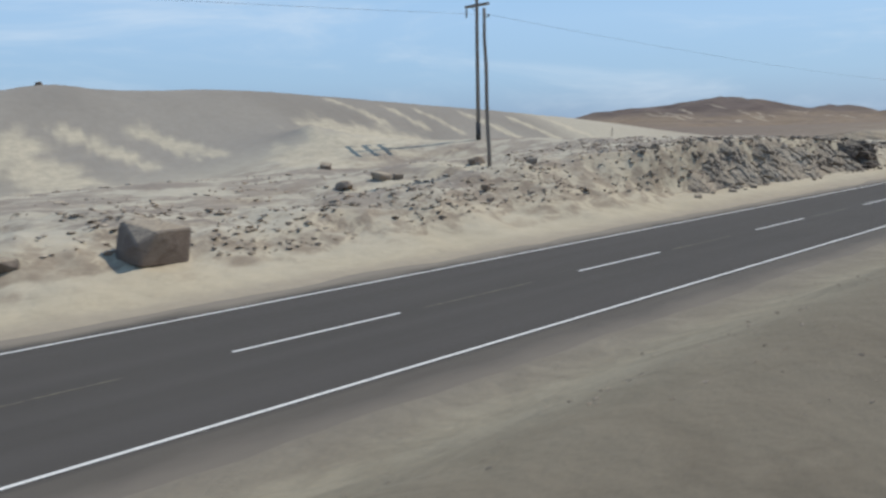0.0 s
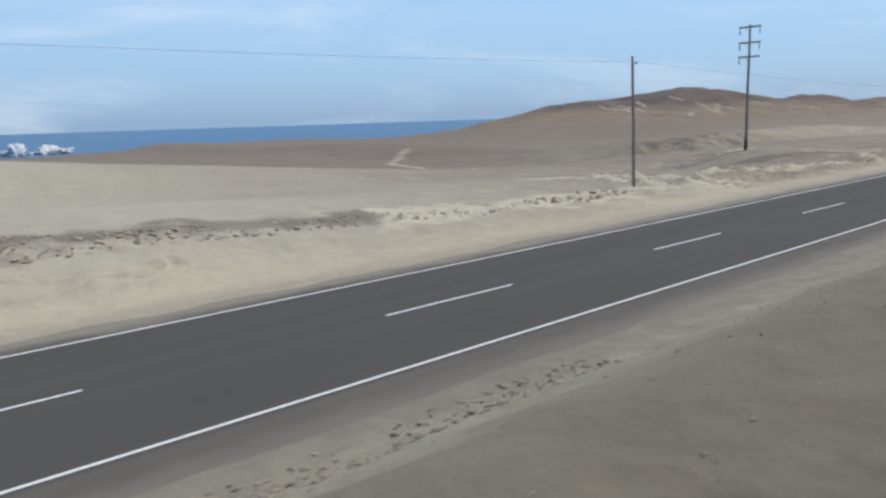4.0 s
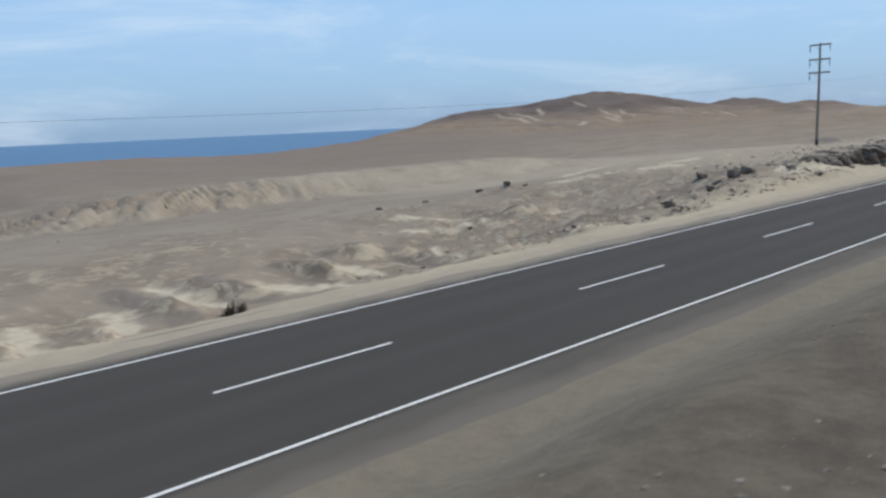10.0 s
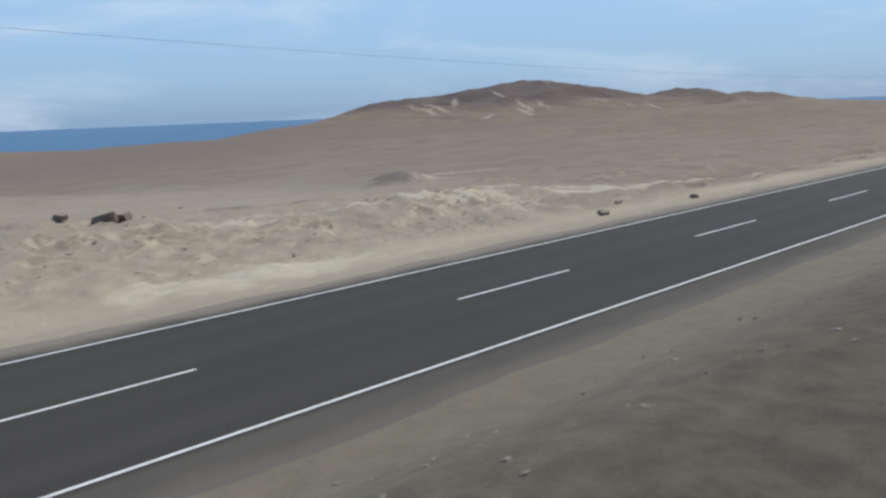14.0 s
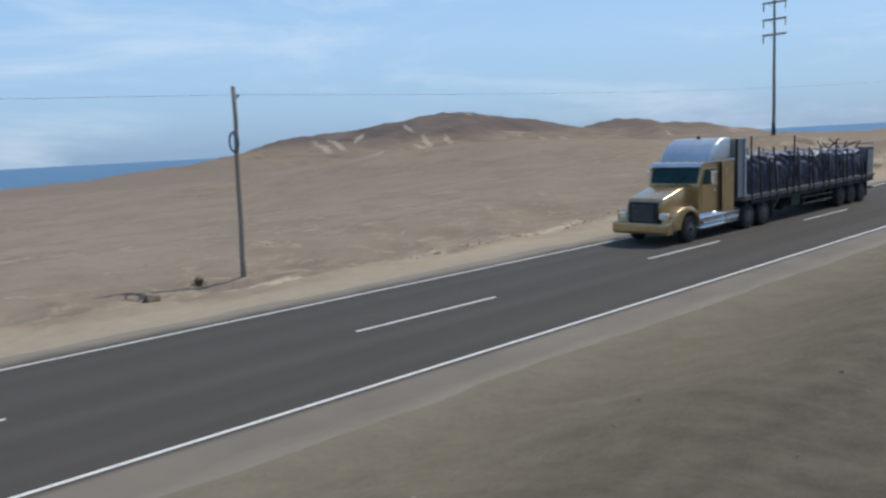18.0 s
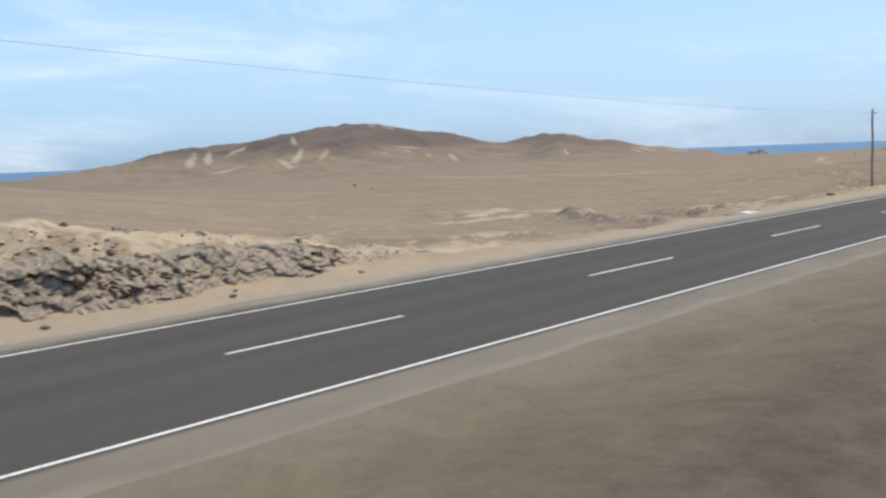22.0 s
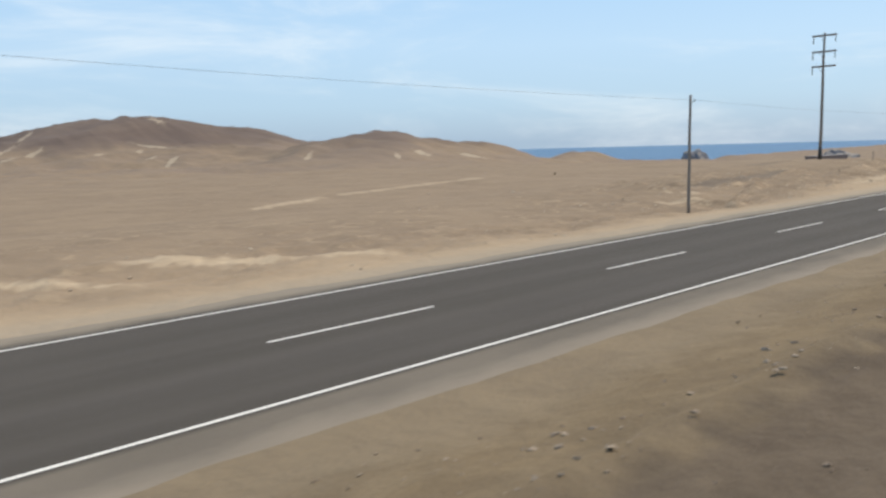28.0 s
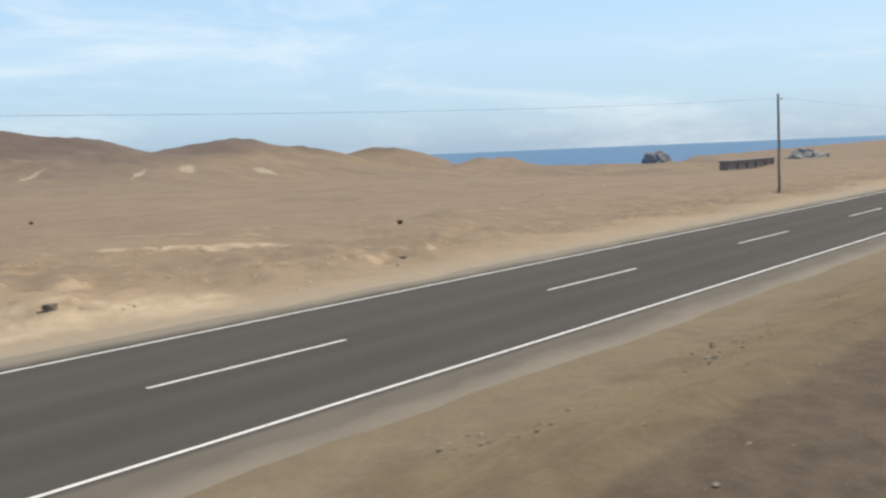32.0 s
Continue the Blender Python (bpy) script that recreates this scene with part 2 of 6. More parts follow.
    col = m.mix(m.math("MULTIPLY", m.ramp(y, 12.0, 11.0), 0.95), col, verge)
    # partly darker soil, mostly the window's vignette put into the colour
    col = m.mix(m.math("MULTIPLY", m.ramp(near, 7.0, 2.6), m.ramp(x, 30, 270, 0.58, 0.88)), col, m.mix(m.ramp(fine, 0.3, 0.7), (0.075, 0.058, 0.042), (0.125, 0.098, 0.068)))
    hem = m.math("MULTIPLY", m.math("MULTIPLY", m.ramp(near, 7.3, 9.5), m.ramp(y, 12.0, 11.0)), m.math("MULTIPLY", m.ramp(x, 355, 430, 0.15, 0.4), m.ramp(x, 560, 640, 1.0, 0.7)))
    col = m.mix(hem, col, (0.255, 0.208, 0.15))
    col = m.mix(m.math("MULTIPLY", m.math("MULTIPLY", m.ramp(near, 7.6, 9.5), m.ramp(y, 12.0, 11.0)), m.ramp(x, 200, 140, 0, 0.55)), col, (0.185, 0.156, 0.122))
    # the bus's own carriageway: a broken edge, dark trodden soil behind it
    brink = m.math("ADD", y, m.math("MULTIPLY", m.math("SUBTRACT", m.noise(0.9, 4, 0.6), 0.5), 0.7))
    col = m.mix(m.math("MULTIPLY", m.ramp(brink, 4.15, 3.85), m.ramp(x, 580, 600, 0, 0.72)), col, m.mix(m.ramp(fine, 0.3, 0.7), (0.085, 0.062, 0.043), (0.13, 0.095, 0.064)))
    col = m.mix(m.math("MULTIPLY", m.attr("rut"), 0.75), col, (0.075, 0.056, 0.04))
    col = m.mix(m.ramp(fine, 0.2, 0.8, 0.0, 0.4), col, m.mix(0.5, col, (0.16, 0.125, 0.09)))
    col = m.mix(m.ramp(tiny, 0.55, 0.75, 0.0, 0.35), col, (0.17, 0.14, 0.11))
    quiet = m.ramp(y, 34, 56, 1.0, 0.3)
    return m.out(col, ((m.math("MULTIPLY", mid, quiet), 0.08), (m.math("MULTIPLY", fine, quiet), 0.07), (tiny, 0.014)))


def asphalt_material():
    m = Mat("asphalt", 0.9, 0, 0.12)
    y = m.axis(1)
    grain, patch, streak = m.noise(60, 3, 0.7), m.noise(0.25, 5, 0.6), m.noise(0.5, 5, 0.6, (0.04, 1.6, 1))
    col = m.mix(patch, (0.066, 0.056, 0.0445), (0.086, 0.073, 0.058))
    col = m.mix(m.ramp(streak, 0.4, 0.65, 0, 0.4), col, (0.098, 0.084, 0.071))
    col = m.mix(m.ramp(grain, 0.5, 0.8, 0, 0.5), col, (0.16, 0.155, 0.15))
    x = m.axis(0)
    col = m.mix(m.ramp(x, 190, 110, 0, 0.2), col, (0.108, 0.095, 0.080))
    col = m.mix(m.math("MULTIPLY", m.ramp(x, 170, 215), m.ramp(x, 372, 325, 0, 0.4)), col, (0.042, 0.037, 0.030))
    wob = m.math("ADD", y, m.math("MULTIPLY", m.math("SUBTRACT", m.noise(0.05, 3, 0.5), 0.5), 0.5))
    for c in (11.75, 13.55, 15.4, 17.2):
        band = m.ramp(m.math("ABSOLUTE", m.math("SUBTRACT", wob, c), 0), 0.55, 0.1)
        col = m.mix(m.math("MULTIPLY", band, m.ramp(x, 330, 440, 0.08, 0.17)), col, (0.125, 0.108, 0.09))
    edge = m.math("ADD", y, m.math("MULTIPLY", m.math("SUBTRACT", m.noise(0.7, 5, 0.65, (0.5, 1, 1)), 0.5), 1.3))
    dust = m.math("MAXIMUM", m.math("MULTIPLY", m.ramp(edge, 10.9, 9.3), m.math("MAXIMUM", m.ramp(x, 330, 420, 0.5, 1.0), m.ramp(x, 190, 130, 0.0, 0.62))), m.ramp(edge, 18.0, 18.95))
    shoulder = m.math("MULTIPLY", m.math("MULTIPLY", m.ramp(y, 10.85, 10.6), m.ramp(m.axis(0), 355, 420, 0.2, 0.62)), m.ramp(m.axis(0), 570, 650, 1.0, 0.6))
    dust = m.math("MAXIMUM", m.math("MULTIPLY", dust, 0.78), m.math("MULTIPLY", shoulder, m.ramp(patch, 0.3, 0.7, 0.75, 1.1)))
    col = m.mix(dust, col, (0.30, 0.245, 0.18))
    return m.out(col, ((grain, 0.006), (patch, 0.01)))


def paint_material():
    m = Mat("road_paint", 0.6, 0, 0.3)
    w = m.noise(7, 6, 0.7)
    col = m.mix(m.ramp(w, 0.54, 0.72, 0, 0.75), (0.76, 0.705, 0.61), (0.20, 0.18, 0.155))
    return m.out(col, ((w, 0.003),))


def rock_material(name, a, b, c, relief=1.0, dusty=0.0):
    m = Mat(name, 0.9, 0, 0.2)
    r = m.n.new("ShaderNodeObjectInfo").outputs["Random"]
    lay, fine = m.noise(1.1, 6, 0.65, (0.8, 0.8, 1.3), warp=1.2), m.noise(9, 6, 0.7)
    col = m.mix(m.ramp(lay, 0.35, 0.65), a, b)
    col = m.mix(m.math("MULTIPLY", r, 0.6), col, c)
    col = m.mix(m.ramp(m.noise(0.33, 4, 0.6, warp=0.8), 0.46, 0.62, 0, 0.4), col, tuple(v * k for v, k in zip(a, (0.80, 0.62, 0.52))))
    col = m.mix(m.ramp(fine, 0.5, 0.75, 0, 0.45), col, m.mix(0.5, col, (0.09, 0.066, 0.048)))
    up = m.ramp(m.axis(2, True), 0.55 - dusty, 0.95 - dusty)
    col = m.mix(m.math("MULTIPLY", up, m.ramp(fine, 0.35, 0.6, 0.1, 0.75)), col, (0.45, 0.36, 0.24))
    return m.out(col, ((lay, 0.12 * relief), (fine, 0.03 * relief)))


def wood_material():
    m = Mat("weathered_wood", 0.9, 0, 0.15)
    g = m.noise(4, 6, 0.65, (6, 6, 0.25), local=True)
    col = m.mix(g, (0.15, 0.122, 0.098), (0.33, 0.28, 0.23))
    return m.out(col, ((g, 0.01),))


def plain(name, c1, c2, rough=0.6, metal=0.0, scale=6, bump=0.002, spec=0.4, detail=5):
    m = Mat(name, rough, metal, spec)
    v = m.noise(scale, detail, 0.6, local=True)
    return m.out(m.mix(m.ramp(v, 0.3, 0.7), c1, c2), ((v, bump),))


def water_material():
    m = Mat("sea_water", 0.3, 0, 0.3)
    w, s, big = m.noise(0.09, 6, 0.65, (1, 2, 1)), m.noise(0.5, 4, 0.6, (1, 2, 1)), m.noise(0.004, 4, 0.6, (1, 3, 1))
    col = m.mix(big, (0.004, 0.060, 0.145), (0.009, 0.088, 0.188))
    return m.out(col, ((w, 0.8), (s, 0.2)))


GROUND, ASPHALT, PAINT = ground_material(), asphalt_material(), paint_material()
ROCK_DARK = rock_material("dark_bedrock", (0.088, 0.068, 0.054), (0.205, 0.161, 0.122), (0.27, 0.21, 0.155), 1.0, -0.08)
ROCK_TAN = rock_material("tan_rock", (0.16, 0.12, 0.095), (0.30, 0.235, 0.175), (0.40, 0.32, 0.23))
WOOD = wood_material()
WATER = water_material()
IRON = plain("dark_iron", (0.03, 0.03, 0.032), (0.07, 0.065, 0.06), 0.6, 0.3)
CERAMIC = plain("brown_insulator", (0.05, 0.03, 0.022), (0.09, 0.06, 0.045), 0.25)
WIRE = plain("cable", (0.10, 0.105, 0.115), (0.16, 0.165, 0.175), 0.6)

# ---- terrain ----
PERM = np.random.RandomState(7).permutation(1024)
GRAD = np.random.RandomState(8).uniform(0, 2 * math.pi, 1024)


def perlin(x, y):
    xi, yi = np.floor(x).astype(int), np.floor(y).astype(int)
    xf, yf = x - xi, y - yi
    u, v = xf * xf * xf * (xf * (xf * 6 - 15) + 10), yf * yf * yf * (yf * (yf * 6 - 15) + 10)

    def g(i, j):
        a = GRAD[PERM[(PERM[(xi + i) & 1023] + yi + j) & 1023]]
        return np.cos(a) * (xf - i) + np.sin(a) * (yf - j)

    return 1.5 * ((g(0, 0) * (1 - u) + g(1, 0) * u) * (1 - v) + (g(0, 1) * (1 - u) + g(1, 1) * u) * v)


def fbm(x, y, size, octaves=4, seed=0):
    s, a, f = 0.0, 1.0, 1.0 / size
    for k in range(octaves):
        s = s + a * perlin(x * f + 17.3 * seed + 5.1 * k, y * f + 9.7 * seed + 3.3 * k)
        a, f = a * 0.5, f * 2.03
    return s


def sm(a, b, v):
    t = np.clip((v - a) / (b - a), 0, 1)
    return t * t * (3 - 2 * t)


# height of the roadside bank beyond the verge, along the road
BANK_X = (-60, 0, 15, 30, 43, 60, 70, 85, 105, 120, 135, 160, 177, 190, 205, 222, 240, 258, 275, 290, 305, 313, 320, 332, 350,
          400, 419, 440, 460, 478, 492, 505, 515, 530, 545, 570, 590, 605, 620, 640, 670, 690, 708, 725, 745, 770, 830, 1000)
BANK_Z = (2.0, 1.8, 2.2, 2.5, 3.2, 3.0, 2.4, 1.9, 1.2, 0.2, -0.2, -0.6, -0.2, -0.8, -1.4, -1.7, -2.4, -2.0, -0.8, 1.0, 1.4, 0.8,
          0.6, -0.3, -0.9, -0.8, -0.6, 0, 1.2, 2.5, 2.2, 1.3, -0.3, -1.5, -1.5, -1.0, 0.3, 1.0, 0.3, -0.3, -1.0, 0.4, 1.4, 0.6,
          -0.1, -0.3, -0.5, -1.5)
CUTS = ((37, 70, 1.0), (285, 312, 1.0), (481, 507, 0.45))  # rock faces beside the road
# height of the bus's own carriageway
DECK_X, DECK_Z = (-60, 0, 230, 340, 410, 540, 620, 700, 900), (1.7, 1.75, 2.2, 1.85, 1.2, 0.6, 0.9, 1.2, 1.2)
# hills: x, y, height, half-width along, half-width across, turn in degrees
HILLS = ((781, 413, 25.2, 55, 67, -30), (720, 526, 14.4, 38, 57, -34), (652, 591, -6.8, 61, 57, -43), (849, 396, 5.9, 13, 37, -31),
         (895, 346, 13.2, 22, 52, -37), (805, 239, 7.5, 30, 20, -28), (940, 329, 8.9, 21, 28, -29), (1058, 439, 16.9, 35, 29, -16),
         (1062, 332, 8.5, 31, 14, 21), (488, 79, 5.3, 25, 35, 3), (1300, 323, -3.0, 100, 67, 3))
SWELLS = ((298, 516, 2.5, 68, 38, -2), (500, 504, -11.1, 113, 66, 46), (577, 459, 2.7, 60, 47, -2), (969, 213, -3.7, 73, 43, 14),
          (589, 283, -3.2, 95, 57, 8), (360, 53, 1.3, 2.2, 2.2, 0), (177, 42.5, 0.6, 9, 5, 0))


def interp_smooth(x, xs, zs):
    return sum(np.interp(x + d, xs, zs) for d in (-5, -2.5, 0, 2.5, 5)) / 5


def coast(x):
    return np.interp(x, (-3000, 100, 400, 640, 800, 950, 1100, 1210, 1400, 1640, 2000, 4000),
                     (700, 600, 540, 600, 660, 620, 470, 370, 430, 470, 700, 900))


def drop(x):
    """The land and the road fall away beyond the last bend."""
    return -8.5 * sm(860, 1060, x) - 19 * sm(1060, 1650, x)


def lay(x, y):
    x, y = np.asarray(x, float), np.asarray(y, float)
    wide = np.interp(x, (-100, 60, 140, 190, 310, 430, 620, 850, 1000, 3000), (0.1, 0.1, 0.5, 1, 1, 0.12, 0.05, 0.1, 0.1, 0.1))
    low = np.interp(x, (-100, 300, 450, 620, 850, 1000), (1, 1, 0.8, 0.3, 0.4, 0.4))
    far = -1.3 - 8.5 * sm(36, 165, y) * wide - 5.5 * sm(230, 540, y) * low
    far = far + interp_smooth(x, (-60, -20, 10, 35, 60, 85, 110, 140, 170), (10.35, 9.7, 9.0, 9.5, 7.75, 6.2, 3.7, 1.3, -0.35)) * sm(44, 66, y) * (1 - 0.5 * sm(72, 140, y))
    far = far + drop(x) - 8.5 * (sm(790, 1020, x) - sm(860, 1060, x)) * sm(270, 180, y) * sm(22, 45, y)
    for hx, hy, hh, a, b, turn in HILLS + SWELLS:
        c, s = math.cos(radians(turn)), math.sin(radians(turn))
        u, v = (x - hx) * c + (y - hy) * s, -(x - hx) * s + (y - hy) * c
        far = far + hh * np.exp(-0.5 * ((u / a) ** 2 + (v / b) ** 2))
    # a low plateau with rills on its front, beyond the flat
    front = np.interp(x, (240, 262, 290, 325, 420), (86, 82, 88, 81, 82))
    flank = np.interp(y, (80, 130, 214, 300), (241, 240, 246, 275))
    d = np.minimum((x - flank) * 0.45, y - front) + 2.5 * fbm(x, y, 22, 3, 15)
    rill = np.clip(1 - 2.2 * np.abs(perlin((x - 0.75 * y) / 2.1 + 0.6 * perlin(x / 9, y / 9), (x + y) / 30)), 0, 1) * sm(300, 275, x) * sm(122, 104, y)
    terrace = sm(-1.5, 15, d - 3.5 * rill)
    far = far + 4.3 * (terrace - 0.5 * rill * terrace * (1 - terrace)) * np.exp(-np.maximum(d, 0) / 110) * sm(360, 310, x)
    rough = sm(120, 260, y) * sm(520, 640, x)
    far = far + fbm(x, y, 55, 5, 1) * (0.5 + 0.7 * rough) * sm(50, 90, y) + (0.42 - np.abs(fbm(x, y, 48, 4, 5))) * 3.4 * rough
    cut = np.zeros_like(x)
    for a, b, deep in CUTS:
        cut = np.maximum(cut, deep * sm(a - 4, a + 2, x) * sm(b + 3, b - 1, x))
    scruff = np.interp(x, (198, 204, 220, 226, 258, 264, 284, 290, 316, 320, 348, 356, 575, 582, 596, 604, 668, 676, 694, 702), (0, 0.8, 0.8, 0, 0, 0.8, 0.8, 0, 0, 1.3, 1.3, 0, 0, 0.8, 0.8, 0, 0, 0.7, 0.7, 0))
    calm = 1 - 0.75 * sm(27, 33, y) * np.maximum(sm(85, 110, x), 0.8 * sm(50, 40, x)) * np.maximum(1 - scruff, 0) + 0.25 * scruff * sm(22, 25, y)
    bank = interp_smooth(x, BANK_X, BANK_Z) + drop(x) + 0.6 * calm * fbm(x, y, 14, 4, 2) * np.interp(x, (-20, 100, 200, 225, 262, 290, 460, 515, 525, 548, 560, 900), (0.35, 0.3, 0.4, 0.75, 0.75, 0.35, 0.35, 0.4, 0.9, 0.9, 0.4, 0.35))
    y0 = 19.9 + 3.1 * cut + 0.9 * fbm(x, 0 * x, 9, 3, 3) * (1 - 0.8 * cut)
    run = 8.5 - 6.9 * cut + 9.0 * sm(444, 464, x) * sm(496, 482, x)
    t = sm(0, 1, (y - y0) / run)
    apron = 0.35 * cut * sm(19.3, 21.8, y)
    near = 0.02 + drop(x) * (1 - t) + apron * (1 - t) + bank * t
    # low eroded banks and gullies on the roadside
    gully = np.abs(fbm(x * 0.8 + y * 0.5, y * 0.9, 7, 4, 4))
    wear = np.interp(x, (-20, 78, 118, 140, 210, 225, 262, 290, 440, 462, 488, 500, 520, 550, 580, 600, 690, 740, 900), (0.6, 0.2, 0.25, 0.7, 0.7, 1.1, 1.0, 0.5, 0.5, 0.22, 0.22, 0.5, 1.0, 0.9, 0.6, 0.4, 0.45, 0.5, 0.4))
    wear = wear * calm
    near = near - wear * (0.85 * gully - 0.26) * sm(20.5, 24, y) * (1 - 0.5 * cut)
    # wind-cut ridges running slantwise up the bank, and rounded mounds
    u, v = x * 0.50 + y * 0.86, x * 0.86 - y * 0.50
    ridge = np.clip(1 - 2.6 * np.abs(perlin(v / 4.2 + 0.5 * perlin(x / 9, y / 9), u / 13)), 0, 1) ** 1.5
    knob = sm(0.12, 0.55, perlin(x / 6.5 + 31, y / 4.5))
    zone = sm(21, 24, y) * sm(46, 36, y) * wear * (1 - 0.7 * cut)
    near = near + zone * (0.24 * ridge + 0.22 * knob - 0.09)
    # low wind-cut ledges
    q = fbm(x * 0.6 + 0.35 * y, y, 5.5, 4, 14) * 3.5
    step = np.floor(q) + sm(0.62, 1.0, q - np.floor(q)) - q
    shelf = np.interp(x, (-20, 70, 82, 112, 150, 190, 205, 262, 280, 320, 440, 462, 488, 515, 560, 600, 690, 720, 900),
                      (1.1, 1.1, 0.15, 0.2, 1.2, 0.8, 1.0, 1.2, 0.9, 1.2, 0.5, 0.15, 0.3, 1.0, 1.0, 0.8, 0.9, 1.2, 0.8))
    near = near + np.interp(x, (100, 125, 262, 290), (0.22, 0.34, 0.34, 0.24)) * step * shelf * calm * sm(21, 23.5, y) * sm(50, 36, y)
    blend = sm(34, 62, y)
    z = near * (1 - blend) + far * blend
    z = z + (fbm(x, y, 3.5, 4, 6) * (0.03 + 0.05 * calm * sm(62, 42, y)) + fbm(x, y, 0.9, 2, 7) * 0.03) * sm(19.4, 22, y)
    # down to the sea
    edge = coast(x) + 14 * fbm(x, y * 0, 120, 4, 8)
    z = z - (z + 46) * sm(-4, 60, y - edge)
    # road bed and the near side
    deck = np.interp(x, DECK_X, DECK_Z)  # stays above the road
    verge = 0.02 + drop(x) + (deck + 0.05) * sm(8.8, 3.4, y + 0.3 * fbm(x, y, 6, 3, 9))
    loose = fbm(x, y, 2.2, 4, 10) * 0.035 + 0.022 * perlin(x / 9, y / 0.55) * sm(6.5, 4.5, y)
    verge = verge + (loose - 0.13 * sm(340, 350, x) * sm(374, 366, x) * np.exp(-((np.abs(y - 5.6 - 0.06 * (x - 356)) - 0.85) / 0.24) ** 2)) * sm(9.1, 7.8, y) * sm(0.5, 2.5, y) + 0.16 * np.exp(-((y - 4.6 + 0.3 * perlin(x / 6, 0 * x)) / 0.3) ** 2) * sm(600, 620, x)
    verge = verge + 0.05 * np.sin(x * 5.2 + y * 2) * np.exp(-((y - 7.4) / 0.35) ** 2) * sm(705, 712, x) * sm(740, 730, x)
    # sand creeps unevenly over both edges of the asphalt
    lip, lap = 9.42 + 0.13 * fbm(x, 0 * x, 3.0, 4, 12), 19.25 + 0.3 * fbm(x, 0 * x, 4.0, 4, 13)
    z = np.where(y < 9.2, np.maximum(verge, drop(x) - 0.02), z)
    cover = np.minimum(0.02, np.where(y < 14, (lip - y) * 0.09, (y - lap) * 0.09))
    z = np.where((y >= 9.2) & (y <= 20.0), np.maximum(drop(x) - 0.12, drop(x) + cover), z)
    back = -2.0 * sm(-8, -20, y) + (6 + fbm(x, y, 80, 3, 11) * 5) * sm(-30, -140, y)
    return np.where(y < -6, deck + drop(x) + back, z)


# ground at the feet of the poles: x, y, z
FEET = ((43.1, 42.9, 3.3), (176.7, 42.5, -0.2), (325.8, 40.1, -0.5), (486.3, 38.0, 2.9), (607.2, 36.2, 0.8), (711.6, 34.8, 1.3),
        (29.1, 28.0, 2.4), (132.6, 27.2, 0.0), (222.0, 26.6, -1.7), (320.1, 27.4, 0.8), (419.1, 27.6, -0.6), (492.8, 25.3, 2.0),
        (569.9, 27.1, -1.0), (604.9, 26.5, 1.0), (669.7, 26.7, -1.0), (770.1, 26.2, -0.3))
# levels of the ground beside the poles and on the flat behind the bank: x, y, z
LEVELS = ((166, 44.3, -1.7), (475.3, 41.1, 1.35), (475, 32.5, 0.1), (473.8, 36, 0.7), (478.8, 30.9, 0.67), (487.8, 30.5, 1.4), (479.2, 24.9, 0.84),
          (144, 33.5, -0.55), (150.3, 29.9, -0.1), (257.2, 32.5, -2.9), (247.3, 34.7, -2.8), (269.1, 53.3, -2.2), (265, 37.9, -2.25), (280.2, 25.5, 0.7), (268.9, 24.8, -0.35),
          (329, 31.2, 1.1), (348.3, 32.2, 0.2), (161, 37, -1.15))
# the hollow behind the first bank and the drift that rises beyond it
HOLLOW = ((32.6, 45.3, 2.7), (36.3, 44.5, 2.8), (39.5, 43.7, 3.0), (38, 40, 1.9), (31, 40.5, 1.5), (37, 48, 3.6), (31, 48.5, 3.2), (34, 53, 3.9), (24.4, 29.1, 1.65), (21.4, 29.9, 1.4), (28, 31.5, 2.6), (21, 32.5, 1.9),
          (14, 29, 1.4), (30, 36, 1.8))


def pull(x, y, k):
    px, py, _ = (FEET + LEVELS + HOLLOW)[k]
    return np.exp(-(((x - px) / 9.0) ** 2 + ((y - py) / (4.0 if py < 33 else 5.5)) ** 2))


_px, _py, _pz = (np.array(v, float) for v in zip(*(FEET + LEVELS + HOLLOW)))
_fit = np.array([pull(_px, _py, k) for k in range(len(_px))]).T + 0.03 * np.eye(len(_px))
RISE = np.linalg.solve(_fit, _pz - lay(_px, _py))


